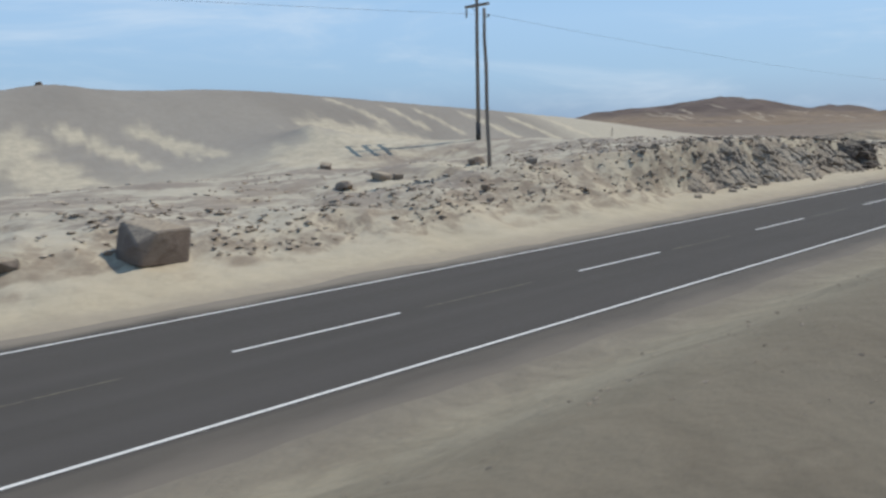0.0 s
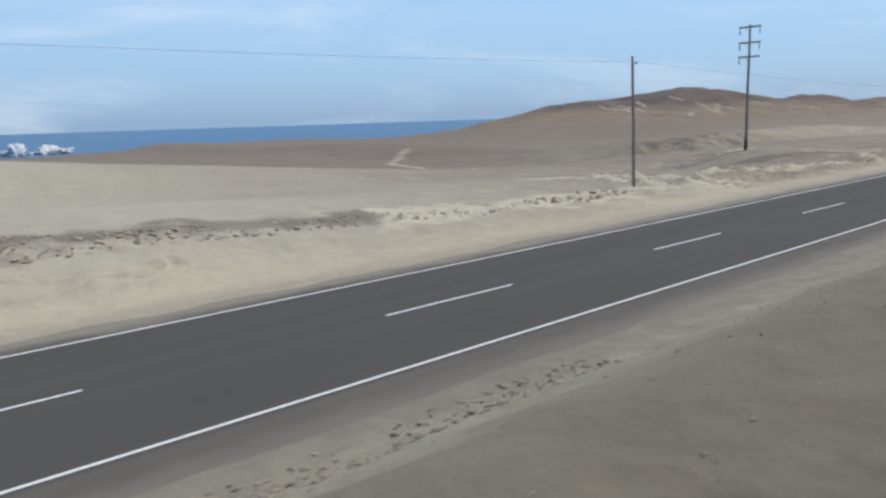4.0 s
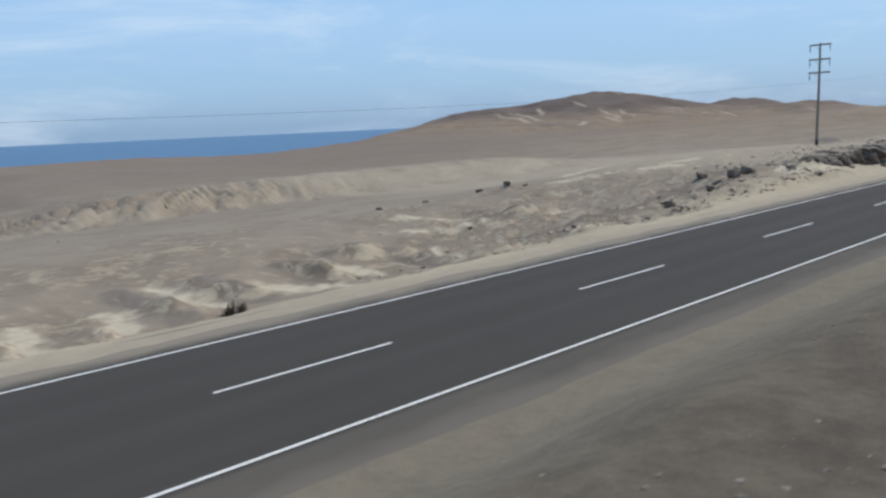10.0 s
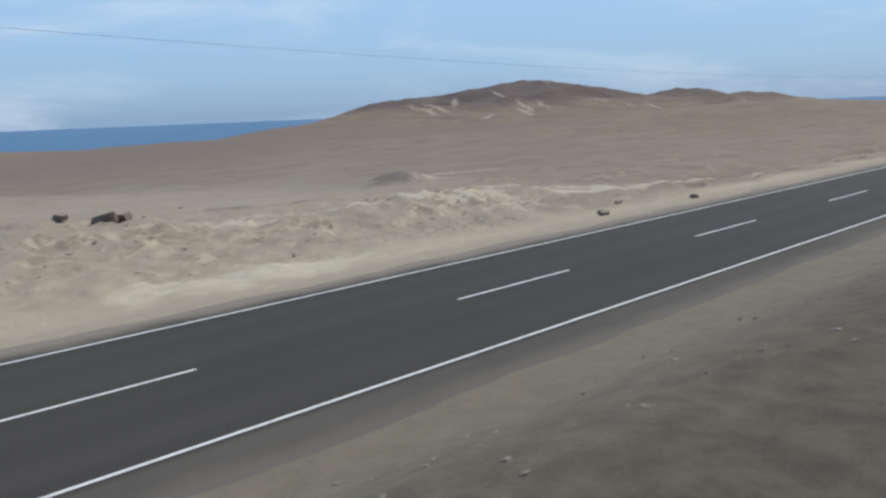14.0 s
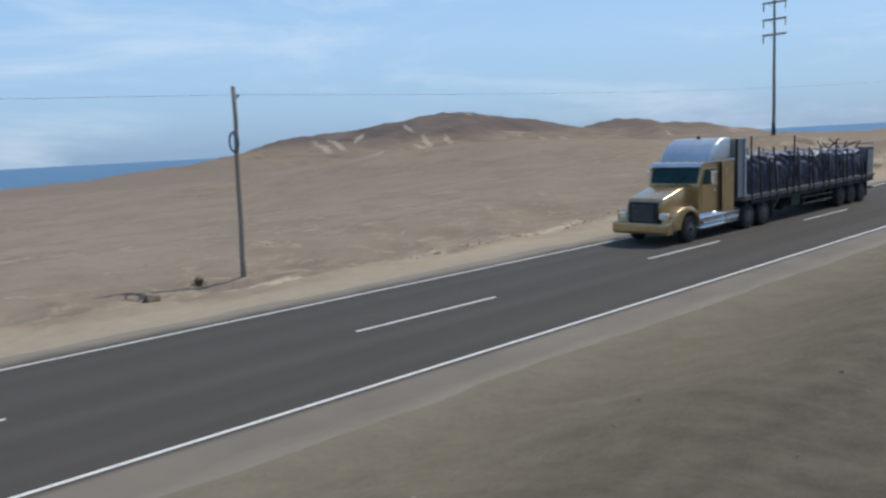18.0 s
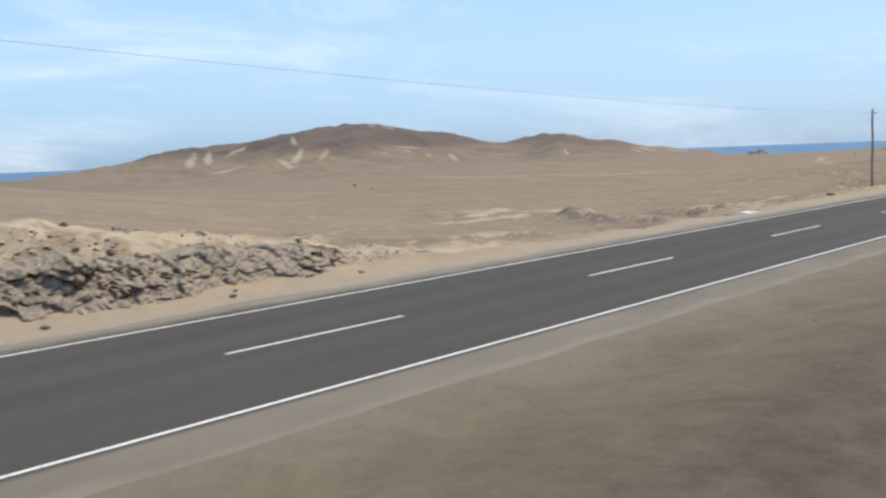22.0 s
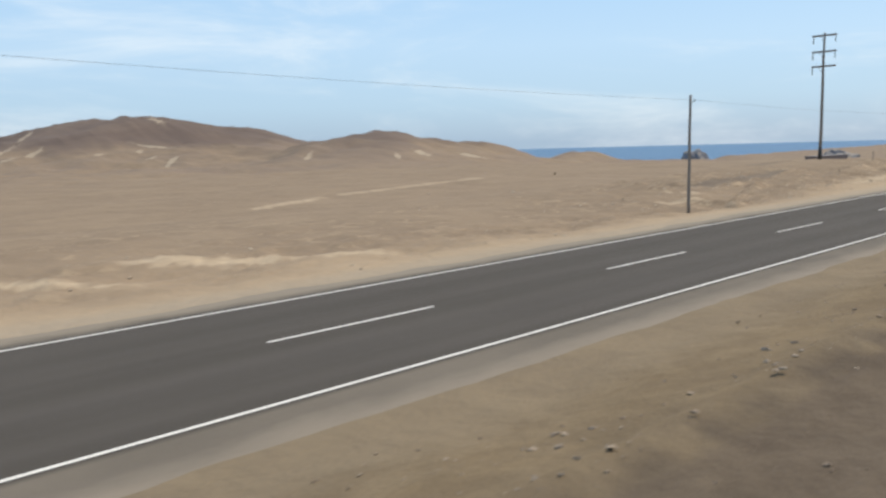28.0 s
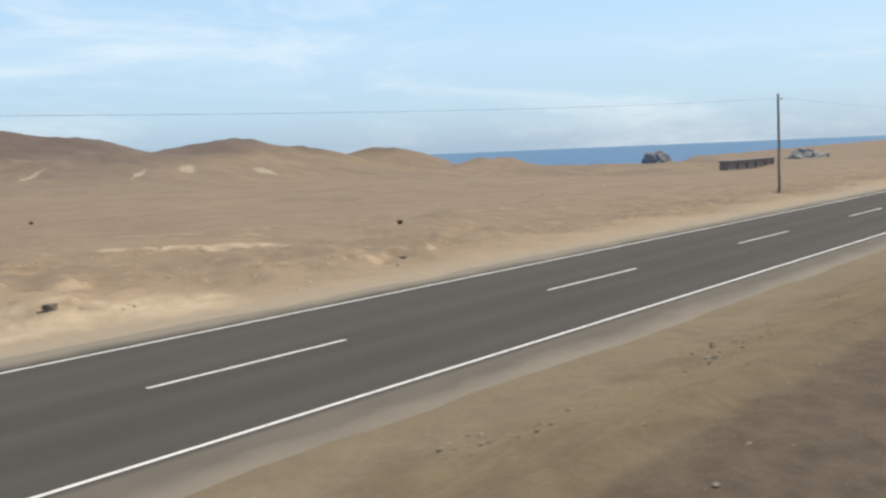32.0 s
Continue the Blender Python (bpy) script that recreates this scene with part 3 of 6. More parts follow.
# ridges and furrows, by stretch: from, to, height, half-width
RIDGES = (
    ((145.6, 40.3, 137.3, 28.2, 0.38, 0.45), (146.6, 38.7, 137.8, 26.2, 0.41, 0.45), (147.8, 38.2, 138.5, 25.5, 0.41, 0.45), (143.2, 39.2, 137, 28.5, 0.34, 0.45),
     (145.3, 29.6, 151.3, 30.6, 0.32, 0.5), (149.7, 28.4, 153.8, 27.8, 0.32, 0.5), (153.8, 27.8, 163, 26.9, 0.3, 0.5), (165.3, 25.1, 168.2, 26.6, 0.34, 0.45),
     (168.2, 26.6, 170.7, 27.6, 0.34, 0.45), (170.7, 27.6, 174, 29, 0.34, 0.45), (174, 29, 177.4, 30.9, 0.3, 0.45), (170.5, 25.4, 175.6, 27.6, 0.36, 0.45)),
    ((206, 24.5, 212, 27, 0.28, 0.45), (209, 23.6, 216, 25.4, 0.28, 0.45), (213, 28.6, 219.5, 26.6, 0.25, 0.45), (241.7, 38.5, 242.5, 31.3, 0.6, 0.8), (244.6, 37.8, 246.8, 33, 0.6, 0.9),
     (251.2, 38.8, 251.6, 34.6, 0.7, 0.8), (254.9, 39.1, 258.9, 38.2, 0.75, 1.1), (258.9, 38, 258.4, 32.4, 0.55, 0.8), (238.6, 35.5, 237.6, 27, 0.4, 0.7), (234.8, 33, 234, 25, 0.35, 0.6)),
    ((480.2, 39.2, 477.7, 34.1, 0.39, 0.34), (477.7, 34.1, 477.3, 31.2, 0.57, 0.34), (477.4, 38.2, 475.2, 33.9, 0.57, 0.34), (475.2, 33.9, 474.7, 31.3, 0.63, 0.34), (480.4, 34.5, 479.3, 33, 0.57, 0.34),
     (479.3, 33, 478.7, 30.4, 0.57, 0.34), (474.5, 37.3, 473, 34.2, 0.57, 0.34), (484.7, 34.8, 485.3, 32.6, 0.54, 0.34), (485.3, 32.6, 486.1, 30.8, 0.48, 0.34), (489.6, 35.3, 488.4, 30.7, 0.48, 0.34),
     (481.7, 34.1, 482.4, 30.8, 0.48, 0.34), (469.5, 32.3, 468.2, 29.9, 0.57, 0.34)),
    ((541.9, 41.2, 536.2, 31.4, 0.55, 0.9), (541.6, 39.7, 537, 28, 0.4, 0.8), (545.9, 33.9, 540, 25, 0.55, 0.9), (539.4, 41.7, 534.5, 31, 0.3, 0.5), (547.1, 34.4, 543.6, 25.5, 0.35, 0.6),
     (574.2, 33, 572.1, 25, 0.19, 0.45), (573.8, 24.6, 577, 22.8, 0.22, 0.45), (577, 22.8, 582.9, 22.9, 0.31, 0.45), (582.9, 22.9, 591, 24.4, 0.31, 0.45), (566.5, 30.6, 568.2, 27, 0.24, 0.45)),
    ((666.3, 28.8, 671.2, 26.3, 0.24, 0.45), (675.3, 31, 676, 27.6, 0.29, 0.45), (671.8, 24.5, 677.6, 27.2, 0.34, 0.45), (677.6, 27.2, 682, 28.1, 0.34, 0.45), (682, 28.1, 689.7, 31.4, 0.34, 0.45),
     (660.9, 23.5, 664.2, 21.6, 0.24, 0.45), (689, 46, 684.2, 35.3, 0.24, 0.45), (685.3, 44.8, 682.1, 34.6, 0.24, 0.45), (680.7, 31, 689.1, 31.3, 0.31, 0.45), (689.1, 31.3, 694.7, 29.8, 0.3, 0.45),
     (699, 24, 703.2, 25.8, 0.34, 0.5), (703.2, 25.8, 707.8, 25, 0.3, 0.5), (719.3, 31.1, 725.3, 30.6, 0.24, 0.45)))


# small mounds: x, y, height, half-width
MOUNDS = ((246.5, 37.0, 0.4, 1.6), (269.6, 37.3, 0.9, 2.0), (360.0, 51.5, 0.3, 1.8), (349, 38.1, 0.5, 1.6), (326.0, 31.0, 0.4, 1.2), (283.9, 28.4, 0.4, 1.4), (262.8, 27.1, 0.35, 1.3), (276.5, 45.3, 0.6, 2.0),
          (552, 24.0, 0.3, 1.5), (743.1, 34.9, 0.55, 1.8), (699.0, 23.5, 0.4, 0.9), (716, 22.6, 0.35, 1.1), (33.0, 51.0, 0.9, 2.2), (18.6, 66.5, 0.6, 3.0))

# wind-bared sand and some painted sunlit flanks, by stretch: from, to, half-width
PALE = (
    ((27.6, 31.7, 28.5, 28.6, 0.8), (22.1, 29.9, 25.9, 29.2, 0.6), (36.6, 55.2, 45.5, 54.6, 2.5), (31.0, 46.5, 41.0, 47.0, 3.5), (28.5, 33.1, 31.6, 32.1, 1.4), (13.1, 54.9, 14.7, 50.6, 2.5), (17, 57.5, 20.5, 52.9, 0.9), (22.1, 56.9, 25.5, 52.5, 1.0), (42.4, 62.5, 45.8, 57.6, 0.5),
     (48.3, 62.0, 50.2, 57.2, 0.5), (52.5, 61.2, 54.4, 56.4, 0.5), (59.4, 61.0, 61.8, 55.6, 0.7), (66.0, 60.6, 68.8, 55.0, 0.8), (73, 61, 76, 55.5, 0.8)),
    ((145.6, 40.3, 137.3, 28.2, 0.6), (146.6, 38.7, 137.8, 26.2, 0.6), (147.8, 38.2, 138.5, 25.5, 0.6), (143.2, 39.2, 137.0, 28.5, 0.6), (138.2, 41.0, 142.0, 39.0, 0.9), (145.3, 29.3, 151.3, 30.4, 0.8),
     (149.7, 28.0, 153.8, 27.4, 0.8), (153.8, 27.4, 163.0, 26.5, 0.9), (165.3, 24.8, 170.7, 27.2, 0.7), (170.7, 27.2, 177.4, 30.5, 0.7), (170.5, 25.0, 175.6, 27.2, 0.6), (178.4, 35.7, 181.9, 29.8, 0.7),
     (179.2, 24.0, 183.4, 23.1, 1.5), (183.0, 23.6, 193.5, 23.3, 1.0), (190.1, 34.6, 196.0, 31.9, 0.7), (112, 27.0, 140, 25.5, 2.2), (176.0, 44.0, 179.0, 43.0, 0.8), (199, 24.6, 206, 23.6, 0.8)),
    ((247.7, 34.7, 251.3, 32.0, 1.1), (239.9, 35.1, 238.2, 27.8, 0.8), (236.0, 34.0, 234.6, 25.3, 0.7), (252.8, 38.4, 253.6, 34.0, 0.7), (260.0, 36.8, 259.6, 31.0, 0.8), (262.1, 41.2, 267.4, 37.7, 0.6), (242.9, 38.5, 244.2, 33.4, 0.6),
     (207.5, 25.0, 212.5, 26.2, 0.6), (210.5, 23.4, 216.0, 24.6, 0.6), (203, 27.5, 209, 26, 0.7), (214, 28.2, 219, 26, 0.6), (248, 92, 290, 95, 6.5), (290, 96, 326, 87, 4.5), (234, 167, 239, 190, 1.2), (239, 190, 262, 210, 1.2)),
    ((285.9, 37.8, 287.9, 35.5, 0.8), (289.0, 37.6, 291.0, 35.9, 0.7), (281.6, 40.1, 285.2, 39.3, 0.4), (281.3, 24.0, 286.0, 22.7, 0.7), (284.9, 45.5, 292.0, 46.5, 1.0), (280.3, 43.5, 283.0, 41.2, 0.7), (274.6, 48.4, 279.0, 46.8, 0.9), (263.9, 44.3, 267.1, 40.4, 0.6), (270.7, 36.5, 272.8, 35.0, 0.7), (262.4, 26.7, 264.7, 23.2, 0.8), (331.5, 32.6, 335.2, 31.6, 0.7),
     (337.5, 39.5, 347.3, 36.1, 0.9), (349.1, 35.0, 352.2, 33.0, 0.6), (351.3, 33.4, 361.7, 31.0, 0.6), (326.7, 22.3, 332.2, 22.0, 1.5), (349.8, 33.8, 354.3, 30.0, 0.6), (354.3, 30.0, 366.3, 30.4, 0.7), (361.3, 51.0, 363.0, 50.4, 1.2),
     (369, 66, 378.4, 59.6, 1.0), (340.8, 34.6, 349.2, 29.5, 1.6), (366, 29.0, 374.0, 26.0, 0.7), (327, 37, 331, 35, 0.9)),
    ((458, 23.4, 472, 24.0, 0.9), (472, 24.0, 486, 24.2, 0.9), (480, 24.3, 506, 25.6, 1.4), (476.6, 38.2, 474.4, 33.9, 0.4), (474.4, 33.9, 474.0, 31.3, 0.5), (479.6, 39.2, 476.8, 34.1, 0.35), (476.8, 34.1, 476.5, 31.2, 0.5),
     (479.6, 34.5, 477.9, 30.4, 0.5), (473.6, 37.3, 472.0, 34.2, 0.6), (484.0, 34.8, 485.4, 30.8, 0.35), (488.9, 35.3, 487.8, 30.7, 0.35), (481.0, 34.1, 481.8, 30.8, 0.35), (469.0, 32.3, 467.2, 29.9, 0.7), (389, 27.5, 395, 25.5, 0.6), (340.8, 6.5, 338.5, 4.5, 0.3), (338.5, 4.5, 336.3, 2.65, 0.3), (337, 5.2, 335.2, 3.8, 0.3),
     (398, 24.5, 409, 24.0, 0.7), (418, 25.2, 426, 24.0, 0.6), (430, 23.4, 452, 23.2, 0.6)),
    ((541.0, 35.3, 538.4, 25.0, 1.4), (541.0, 24.3, 549.3, 28.5, 1.4), (534.0, 43.3, 541.0, 47.0, 0.7), (508.2, 25.0, 514.2, 23.0, 1.5), (528.0, 40.4, 538.3, 41.8, 0.6), (536.7, 46.7, 545, 42, 0.6), (520.5, 29.8, 524.8, 27.8, 0.8),
     (566.0, 26.8, 568.8, 24.6, 0.6), (563.0, 27.6, 566.8, 27.2, 0.8), (600.0, 126.3, 610.7, 91.0, 0.9), (610.7, 91.0, 629.8, 76.2, 0.9), (548.9, 33.2, 553.0, 30.1, 1), (555.3, 30.1, 558.9, 27.9, 0.6), (590, 25, 600, 24, 0.7)),
    ((634.5, 29.0, 641.1, 24.6, 1.2), (676.6, 76.5, 715.7, 91.2, 0.9), (629.6, 27.0, 632.1, 24.5, 0.6), (660.0, 66.6, 672.5, 74.6, 0.8), (679.5, 34.2, 678.2, 30.8, 0.4), (673.7, 31.0, 675.6, 29.5, 0.6), (703.9, 25.0, 707.7, 24.3, 0.7),
     (700.9, 24.1, 704.0, 25.2, 0.6), (713.6, 21.9, 719.5, 21.2, 1.0), (720.8, 31.5, 727.2, 30.4, 0.6), (690, 23.6, 698, 23.0, 0.8)))
# dark gravel crust, and painted shade on ridge sides away from the sun
DARK = ((92, 27.4, 112, 26.8, 1.2), (74, 26.2, 90, 26.6, 0.6), (181.7, 29.2, 181.3, 25.4, 0.6), (148.2, 29.6, 150.7, 30.8, 0.8), (168.0, 37.5, 176.2, 33.0, 2.5), (197.3, 38.5, 203.7, 31.4, 2.2), (205, 33, 215, 31, 1.6), (241.0, 38.5, 241.7, 31.3, 0.7), (245.4, 37.4, 246.2, 33.0, 0.9),
        (250.4, 38.8, 250.8, 34.6, 0.7), (254.5, 39.6, 258.0, 38.6, 1.0), (257.6, 37.3, 257.3, 32.4, 0.7), (268.3, 37.9, 270.0, 36.7, 1.6), (358.5, 51.8, 360.2, 51.2, 2.2), (264, 30, 284, 29, 2.4), (340, 45, 346, 43, 1.2),
        (524.0, 22.8, 533.0, 23.2, 1.2), (556, 27.5, 565, 25.5, 1.0), (540.0, 39.2, 535.5, 31.4, 0.9), (544.6, 33.9, 539.4, 27.0, 0.7), (573, 29.5, 590, 26, 1.8), (684, 34, 694, 32.5, 1.4))
# wheel ruts, and dark lines drawn for the low step of the near carriageway
RUTS = ((346.3, 4.9, 348.3, 2.6, 0.16), (346.9, 5.1, 349.0, 2.8, 0.14), (352.0, 5.1, 349.4, 2.9, 0.16), (353.0, 4.7, 350.6, 2.6, 0.14), (596, 3.95, 626, 4.05, 0.16), (626, 4.05, 655, 4.15, 0.16),
        (655, 4.15, 680, 4.4, 0.16), (680, 4.4, 704, 4.5, 0.18),
        (676, 3.6, 704, 3.5, 0.2), (676, 3.1, 704, 3.02, 0.2), (704, 3.5, 735, 3.3, 0.14), (704, 2.95, 738, 2.8, 0.12))


def by_line(x, y, x0, y0, x1, y1, reach):
    """Which places lie near a line, and how far from it."""
    near = (x > min(x0, x1) - reach) & (x < max(x0, x1) + reach) & (y > min(y0, y1) - reach) & (y < max(y0, y1) + reach)
    u, v = x[near], y[near]
    t = np.clip(((u - x0) * (x1 - x0) + (v - y0) * (y1 - y0)) / ((x1 - x0) ** 2 + (y1 - y0) ** 2), 0, 1)
    return near, np.hypot(u - x0 - t * (x1 - x0), v - y0 - t * (y1 - y0)), np.minimum(t, 1 - t)


def height(x, y):
    x, y = np.asarray(x, float), np.asarray(y, float)
    z = lay(x, y)
    for k, dz in enumerate(RISE):
        z = z + dz * pull(x, y, k) * sm(20, 22.5, y)
    for stretch in RIDGES:
        for x0, y0, x1, y1, h, w in stretch:
            near, d, end = by_line(x, y, x0, y0, x1, y1, 5 * w)
            u, v = x[near], y[near]
            d = np.maximum(d + 0.5 * w * fbm(u, v, 2.0, 3, 21), 0)
            crest = h * np.clip(0.8 + 0.6 * perlin(u / 1.9, v / 1.9), 0.25, 1.2) * (0.55 + 0.45 * sm(0, 0.15, end))
            z[near] += 1.15 * crest * np.exp(-(d / w) ** 1.5) - 0.25 * h * np.exp(-(d / (2.6 * w)) ** 2)
    for x0, y0, h, w in MOUNDS:
        r = np.hypot(x - x0, y - y0) / w
        z = z + h * np.exp(-r ** 1.6) * (1 + 0.25 * perlin(x / w, y / w))
    return z


def cover(x, y, strokes, size):
    """How far the ground is covered along some strokes, with torn edges: 0 to 1."""
    out = np.zeros(x.shape)
    for x0, y0, x1, y1, w in strokes:
        near, d, end = by_line(x, y, x0, y0, x1, y1, 2.5 * w)
        u, v = x[near], y[near]
        edge = d / w + 0.75 * fbm(u, v, max(size, 1.2 * w), 4, 33) + 0.35 * fbm(u, v, 0.5 * max(size, w), 3, 34)
        out[near] = np.maximum(out[near], sm(1.25, 0.35, edge) * (0.3 if w > 4 else 1.0))
    return out


def spread(a, b, step, grow, limit):
    out = [a]
    while (out[-1] < b) if b > a else (out[-1] > b):
        step = min(step * grow, limit)
        out.append(out[-1] + (step if b > a else -step))
    return out


def mesh_from(name, verts, faces, material, smooth=True):
    me = bpy.data.meshes.new(name)
    me.from_pydata(verts, [], faces)
    me.materials.append(material)
    me.polygons.foreach_set("use_smooth", [smooth] * len(me.polygons))
    me.update()
    return me


def terrain():
    ys = spread(9.2, -400, 0.3, 1.035, 60)[::-1] + [9.3, 9.4, 9.5, 9.6, 9.7, 9.85, 10.4, 14.0, 18.5, 18.75, 18.9, 19.0, 19.1, 19.2, 19.3, 19.45, 19.6, 19.8] + spread(20.05, 46, 0.28, 1.006, 0.55) + spread(46.8, 1500, 0.6, 1.02, 30)
    xs = spread(-30, -1500, 1.0, 1.12, 100)[:0:-1] + spread(-30, 800, 0.33, 1.0, 0.33) + spread(802, 3600, 2, 1.012, 60)
    xs, ys = np.array(xs), np.array(ys)
    gx, gy = np.meshgrid(xs, ys)
    gz = height(gx, gy)
    n, k = len(xs), len(ys)
    me = bpy.data.meshes.new("ground")
    me.vertices.add(n * k)
    me.vertices.foreach_set("co", np.stack([gx, gy, gz], -1).astype(np.float32).ravel())
    i = (np.arange(k - 1)[:, None] * n + np.arange(n - 1)[None]).ravel()
    quads = np.stack([i, i + 1, i + n + 1, i + n], -1).ravel()
    me.loops.add(len(quads))
    me.loops.foreach_set("vertex_index", quads)
    me.polygons.add(len(i))
    me.polygons.foreach_set("loop_start", np.arange(len(i)) * 4)
    me.polygons.foreach_set("use_smooth", np.ones(len(i), bool))
    for name, v in (("pale", np.maximum.reduce([cover(gx, gy, stretch, 1.2) for stretch in PALE])), ("dark", cover(gx, gy, DARK, 2.0)), ("rut", cover(gx, gy, RUTS, 0.4))):
        me.attributes.new(name, "FLOAT", "POINT").data.foreach_set("value", v.astype(np.float32).ravel())
    me.materials.append(GROUND)
    me.update(calc_edges=True)
    me.validate()
    return tagged(new("ground", me), "sandy desert ground with dunes, gullies and low hills", "ground", kind="structure")


terrain()


def at(x, y):
    return float(height(np.array([x]), np.array([y]))[0])


# ---- building helpers ----
def part(name, bm, material, parent=None, label="", smooth=False):
    """One mesh object from a bmesh, under its thing."""
    me = bpy.data.meshes.new(name)
    bmesh.ops.recalc_face_normals(bm, faces=bm.faces)
    bm.to_mesh(me)
    bm.free()
    me.materials.append(material)
    if smooth:
        me.polygons.foreach_set("use_smooth", [True] * len(me.polygons))
    ob = new(name, me)
    ob.parent = parent
    if label:
        tagged(ob, label)
    return ob


def bevel(bm, w):
    if w:
        bmesh.ops.bevel(bm, geom=bm.edges[:], offset=w, segments=2, affect="EDGES", profile=0.6)
    return bm


def block(lo, hi, w=0.0, bm=None):
    b = bmesh.new()
    bmesh.ops.create_cube(b, size=1)
    bmesh.ops.transform(b, matrix=Matrix.LocRotScale([(p + q) / 2 for p, q in zip(lo, hi)], None, [q - p for p, q in zip(lo, hi)]), verts=b.verts)
    bevel(b, w)
    return join(bm, b)


def join(bm, b):
    if bm is None:
        return b
    me = bpy.data.meshes.new("tmp")
    b.to_mesh(me)
    b.free()
    bm.from_mesh(me)
    bpy.data.meshes.remove(me)
    return bm


def rod(p, q, r, r2=None, seg=10, bm=None, caps=True):
    p, q = Vector(p), Vector(q)
    b = bmesh.new()
    bmesh.ops.create_cone(b, cap_ends=caps, segments=seg, radius1=r, radius2=r if r2 is None else r2, depth=(q - p).length)
    m = Matrix.Translation((p + q) / 2) @ (q - p).to_track_quat("Z", "Y").to_matrix().to_4x4()
    bmesh.ops.transform(b, matrix=m, verts=b.verts)
    return join(bm, b)


def prism(outline, y0, y1, w=0.0, bm=None):
    """An (x, z) outline drawn out from y0 to y1."""
    b = bmesh.new()
    f = b.faces.new([b.verts.new((x, y0, z)) for x, z in outline])
    g = bmesh.ops.extrude_face_region(b, geom=[f])
    bmesh.ops.translate(b, verts=[v for v in g["geom"] if isinstance(v, bmesh.types.BMVert)], vec=(0, y1 - y0, 0))
    bevel(b, w)
    return join(bm, b)


def holder(name, m, label, category, group=""):
    e = new(name)
    e.empty_display_size = 0.2
    e.matrix_world = m
    return tagged(e, label, category, group)


# ---- road ----
NEAR_LINE, FAR_LINE, MIDDLE = 10.9, 18.05, 14.475


def strip(y0, y1, z0, z1, xs):
    """A slab along the road that follows its fall."""
    bm = bmesh.new()
    rings = [[bm.verts.new((x, y, z + float(drop(np.float64(x))))) for y, z in ((y0, z0), (y1, z0), (y1, z1), (y0, z1))] for x in xs]
    for p, q in zip(rings, rings[1:]):
        for k in range(4):
            bm.faces.new((p[k], p[(k + 1) % 4], q[(k + 1) % 4], q[k]))
    bm.faces.new(rings[0])
    bm.faces.new(rings[-1])
    return bm


ALONG = [-400, 0, 300, 600, 840] + [860 + 20 * k for k in range(45)]
road = tagged(part("road", strip(8.9, 20.1, -0.3, 0.0, ALONG), ASPHALT), "worn two-lane asphalt highway with white markings", "road", kind="structure")
for y in (NEAR_LINE, FAR_LINE):
    part("edge_line", strip(y - 0.045, y + 0.045, -0.01, 0.005, ALONG), PAINT, road, "painted white edge line")
dash = part("lane_dash", block((0, -0.045, -0.01), (4.65, 0.045, 0.005)), PAINT, road)
dash.location = (7.31 - 24, MIDDLE, 0)
for k in range(-1, 71):
    d = new("lane_dash", dash.data)
    d.parent = road
    d.location = (7.31 + 12 * k, MIDDLE, 0)

OLD_PAINT = Mat("faded_paint", 0.8, 0, 0.2)
_w = OLD_PAINT.noise(5, 6, 0.7)
OLD_PAINT = OLD_PAINT.out(OLD_PAINT.mix(OLD_PAINT.ramp(_w, 0.38, 0.62), (0.17, 0.145, 0.095), (0.085, 0.07, 0.055)), ((_w, 0.002),))
for k in range(8):
    d = part("old_dash", block((0, -0.04, -0.008), (4.2, 0.04, 0.003)), OLD_PAINT, road, "older dash worn to a dull yellow trace")
    d.location = (0.75 + 12.05 * k, MIDDLE - 0.02, 0)

sea = mesh_from("sea", [(-20000, 250, -42), (24000, 250, -42), (24000, 24000, -42), (-20000, 24000, -42)], [(0, 1, 2, 3)], WATER)
tagged(new("sea", sea), "open blue ocean reaching to the horizon", "sea", kind="structure")

def tube_line(points, r, sides=5):
    """A tube along points, of one radius or of one radius for each point, closed at both ends."""
    rs = r if isinstance(r, (tuple, list)) else [r] * len(points)
    bm = bmesh.new()
    rings = []
    for p, d, q in zip(points, [b - a for a, b in zip(points, points[1:])] + [points[-1] - points[-2]], rs):
        m = Matrix.Identity(3) if abs(d.z) > 0.7 * d.length else d.to_track_quat("Z", "Y").to_matrix()
        rings.append([bm.verts.new(p + m @ Vector((q * math.cos(a), q * math.sin(a), 0))) for a in [2 * math.pi * i / sides for i in range(sides)]])
    for p, q in zip(rings, rings[1:]):
        for k in range(sides):
            bm.faces.new((p[k], p[(k + 1) % sides], q[(k + 1) % sides], q[k]))
    bm.faces.new(rings[0])
    bm.faces.new(rings[-1])
    return bm


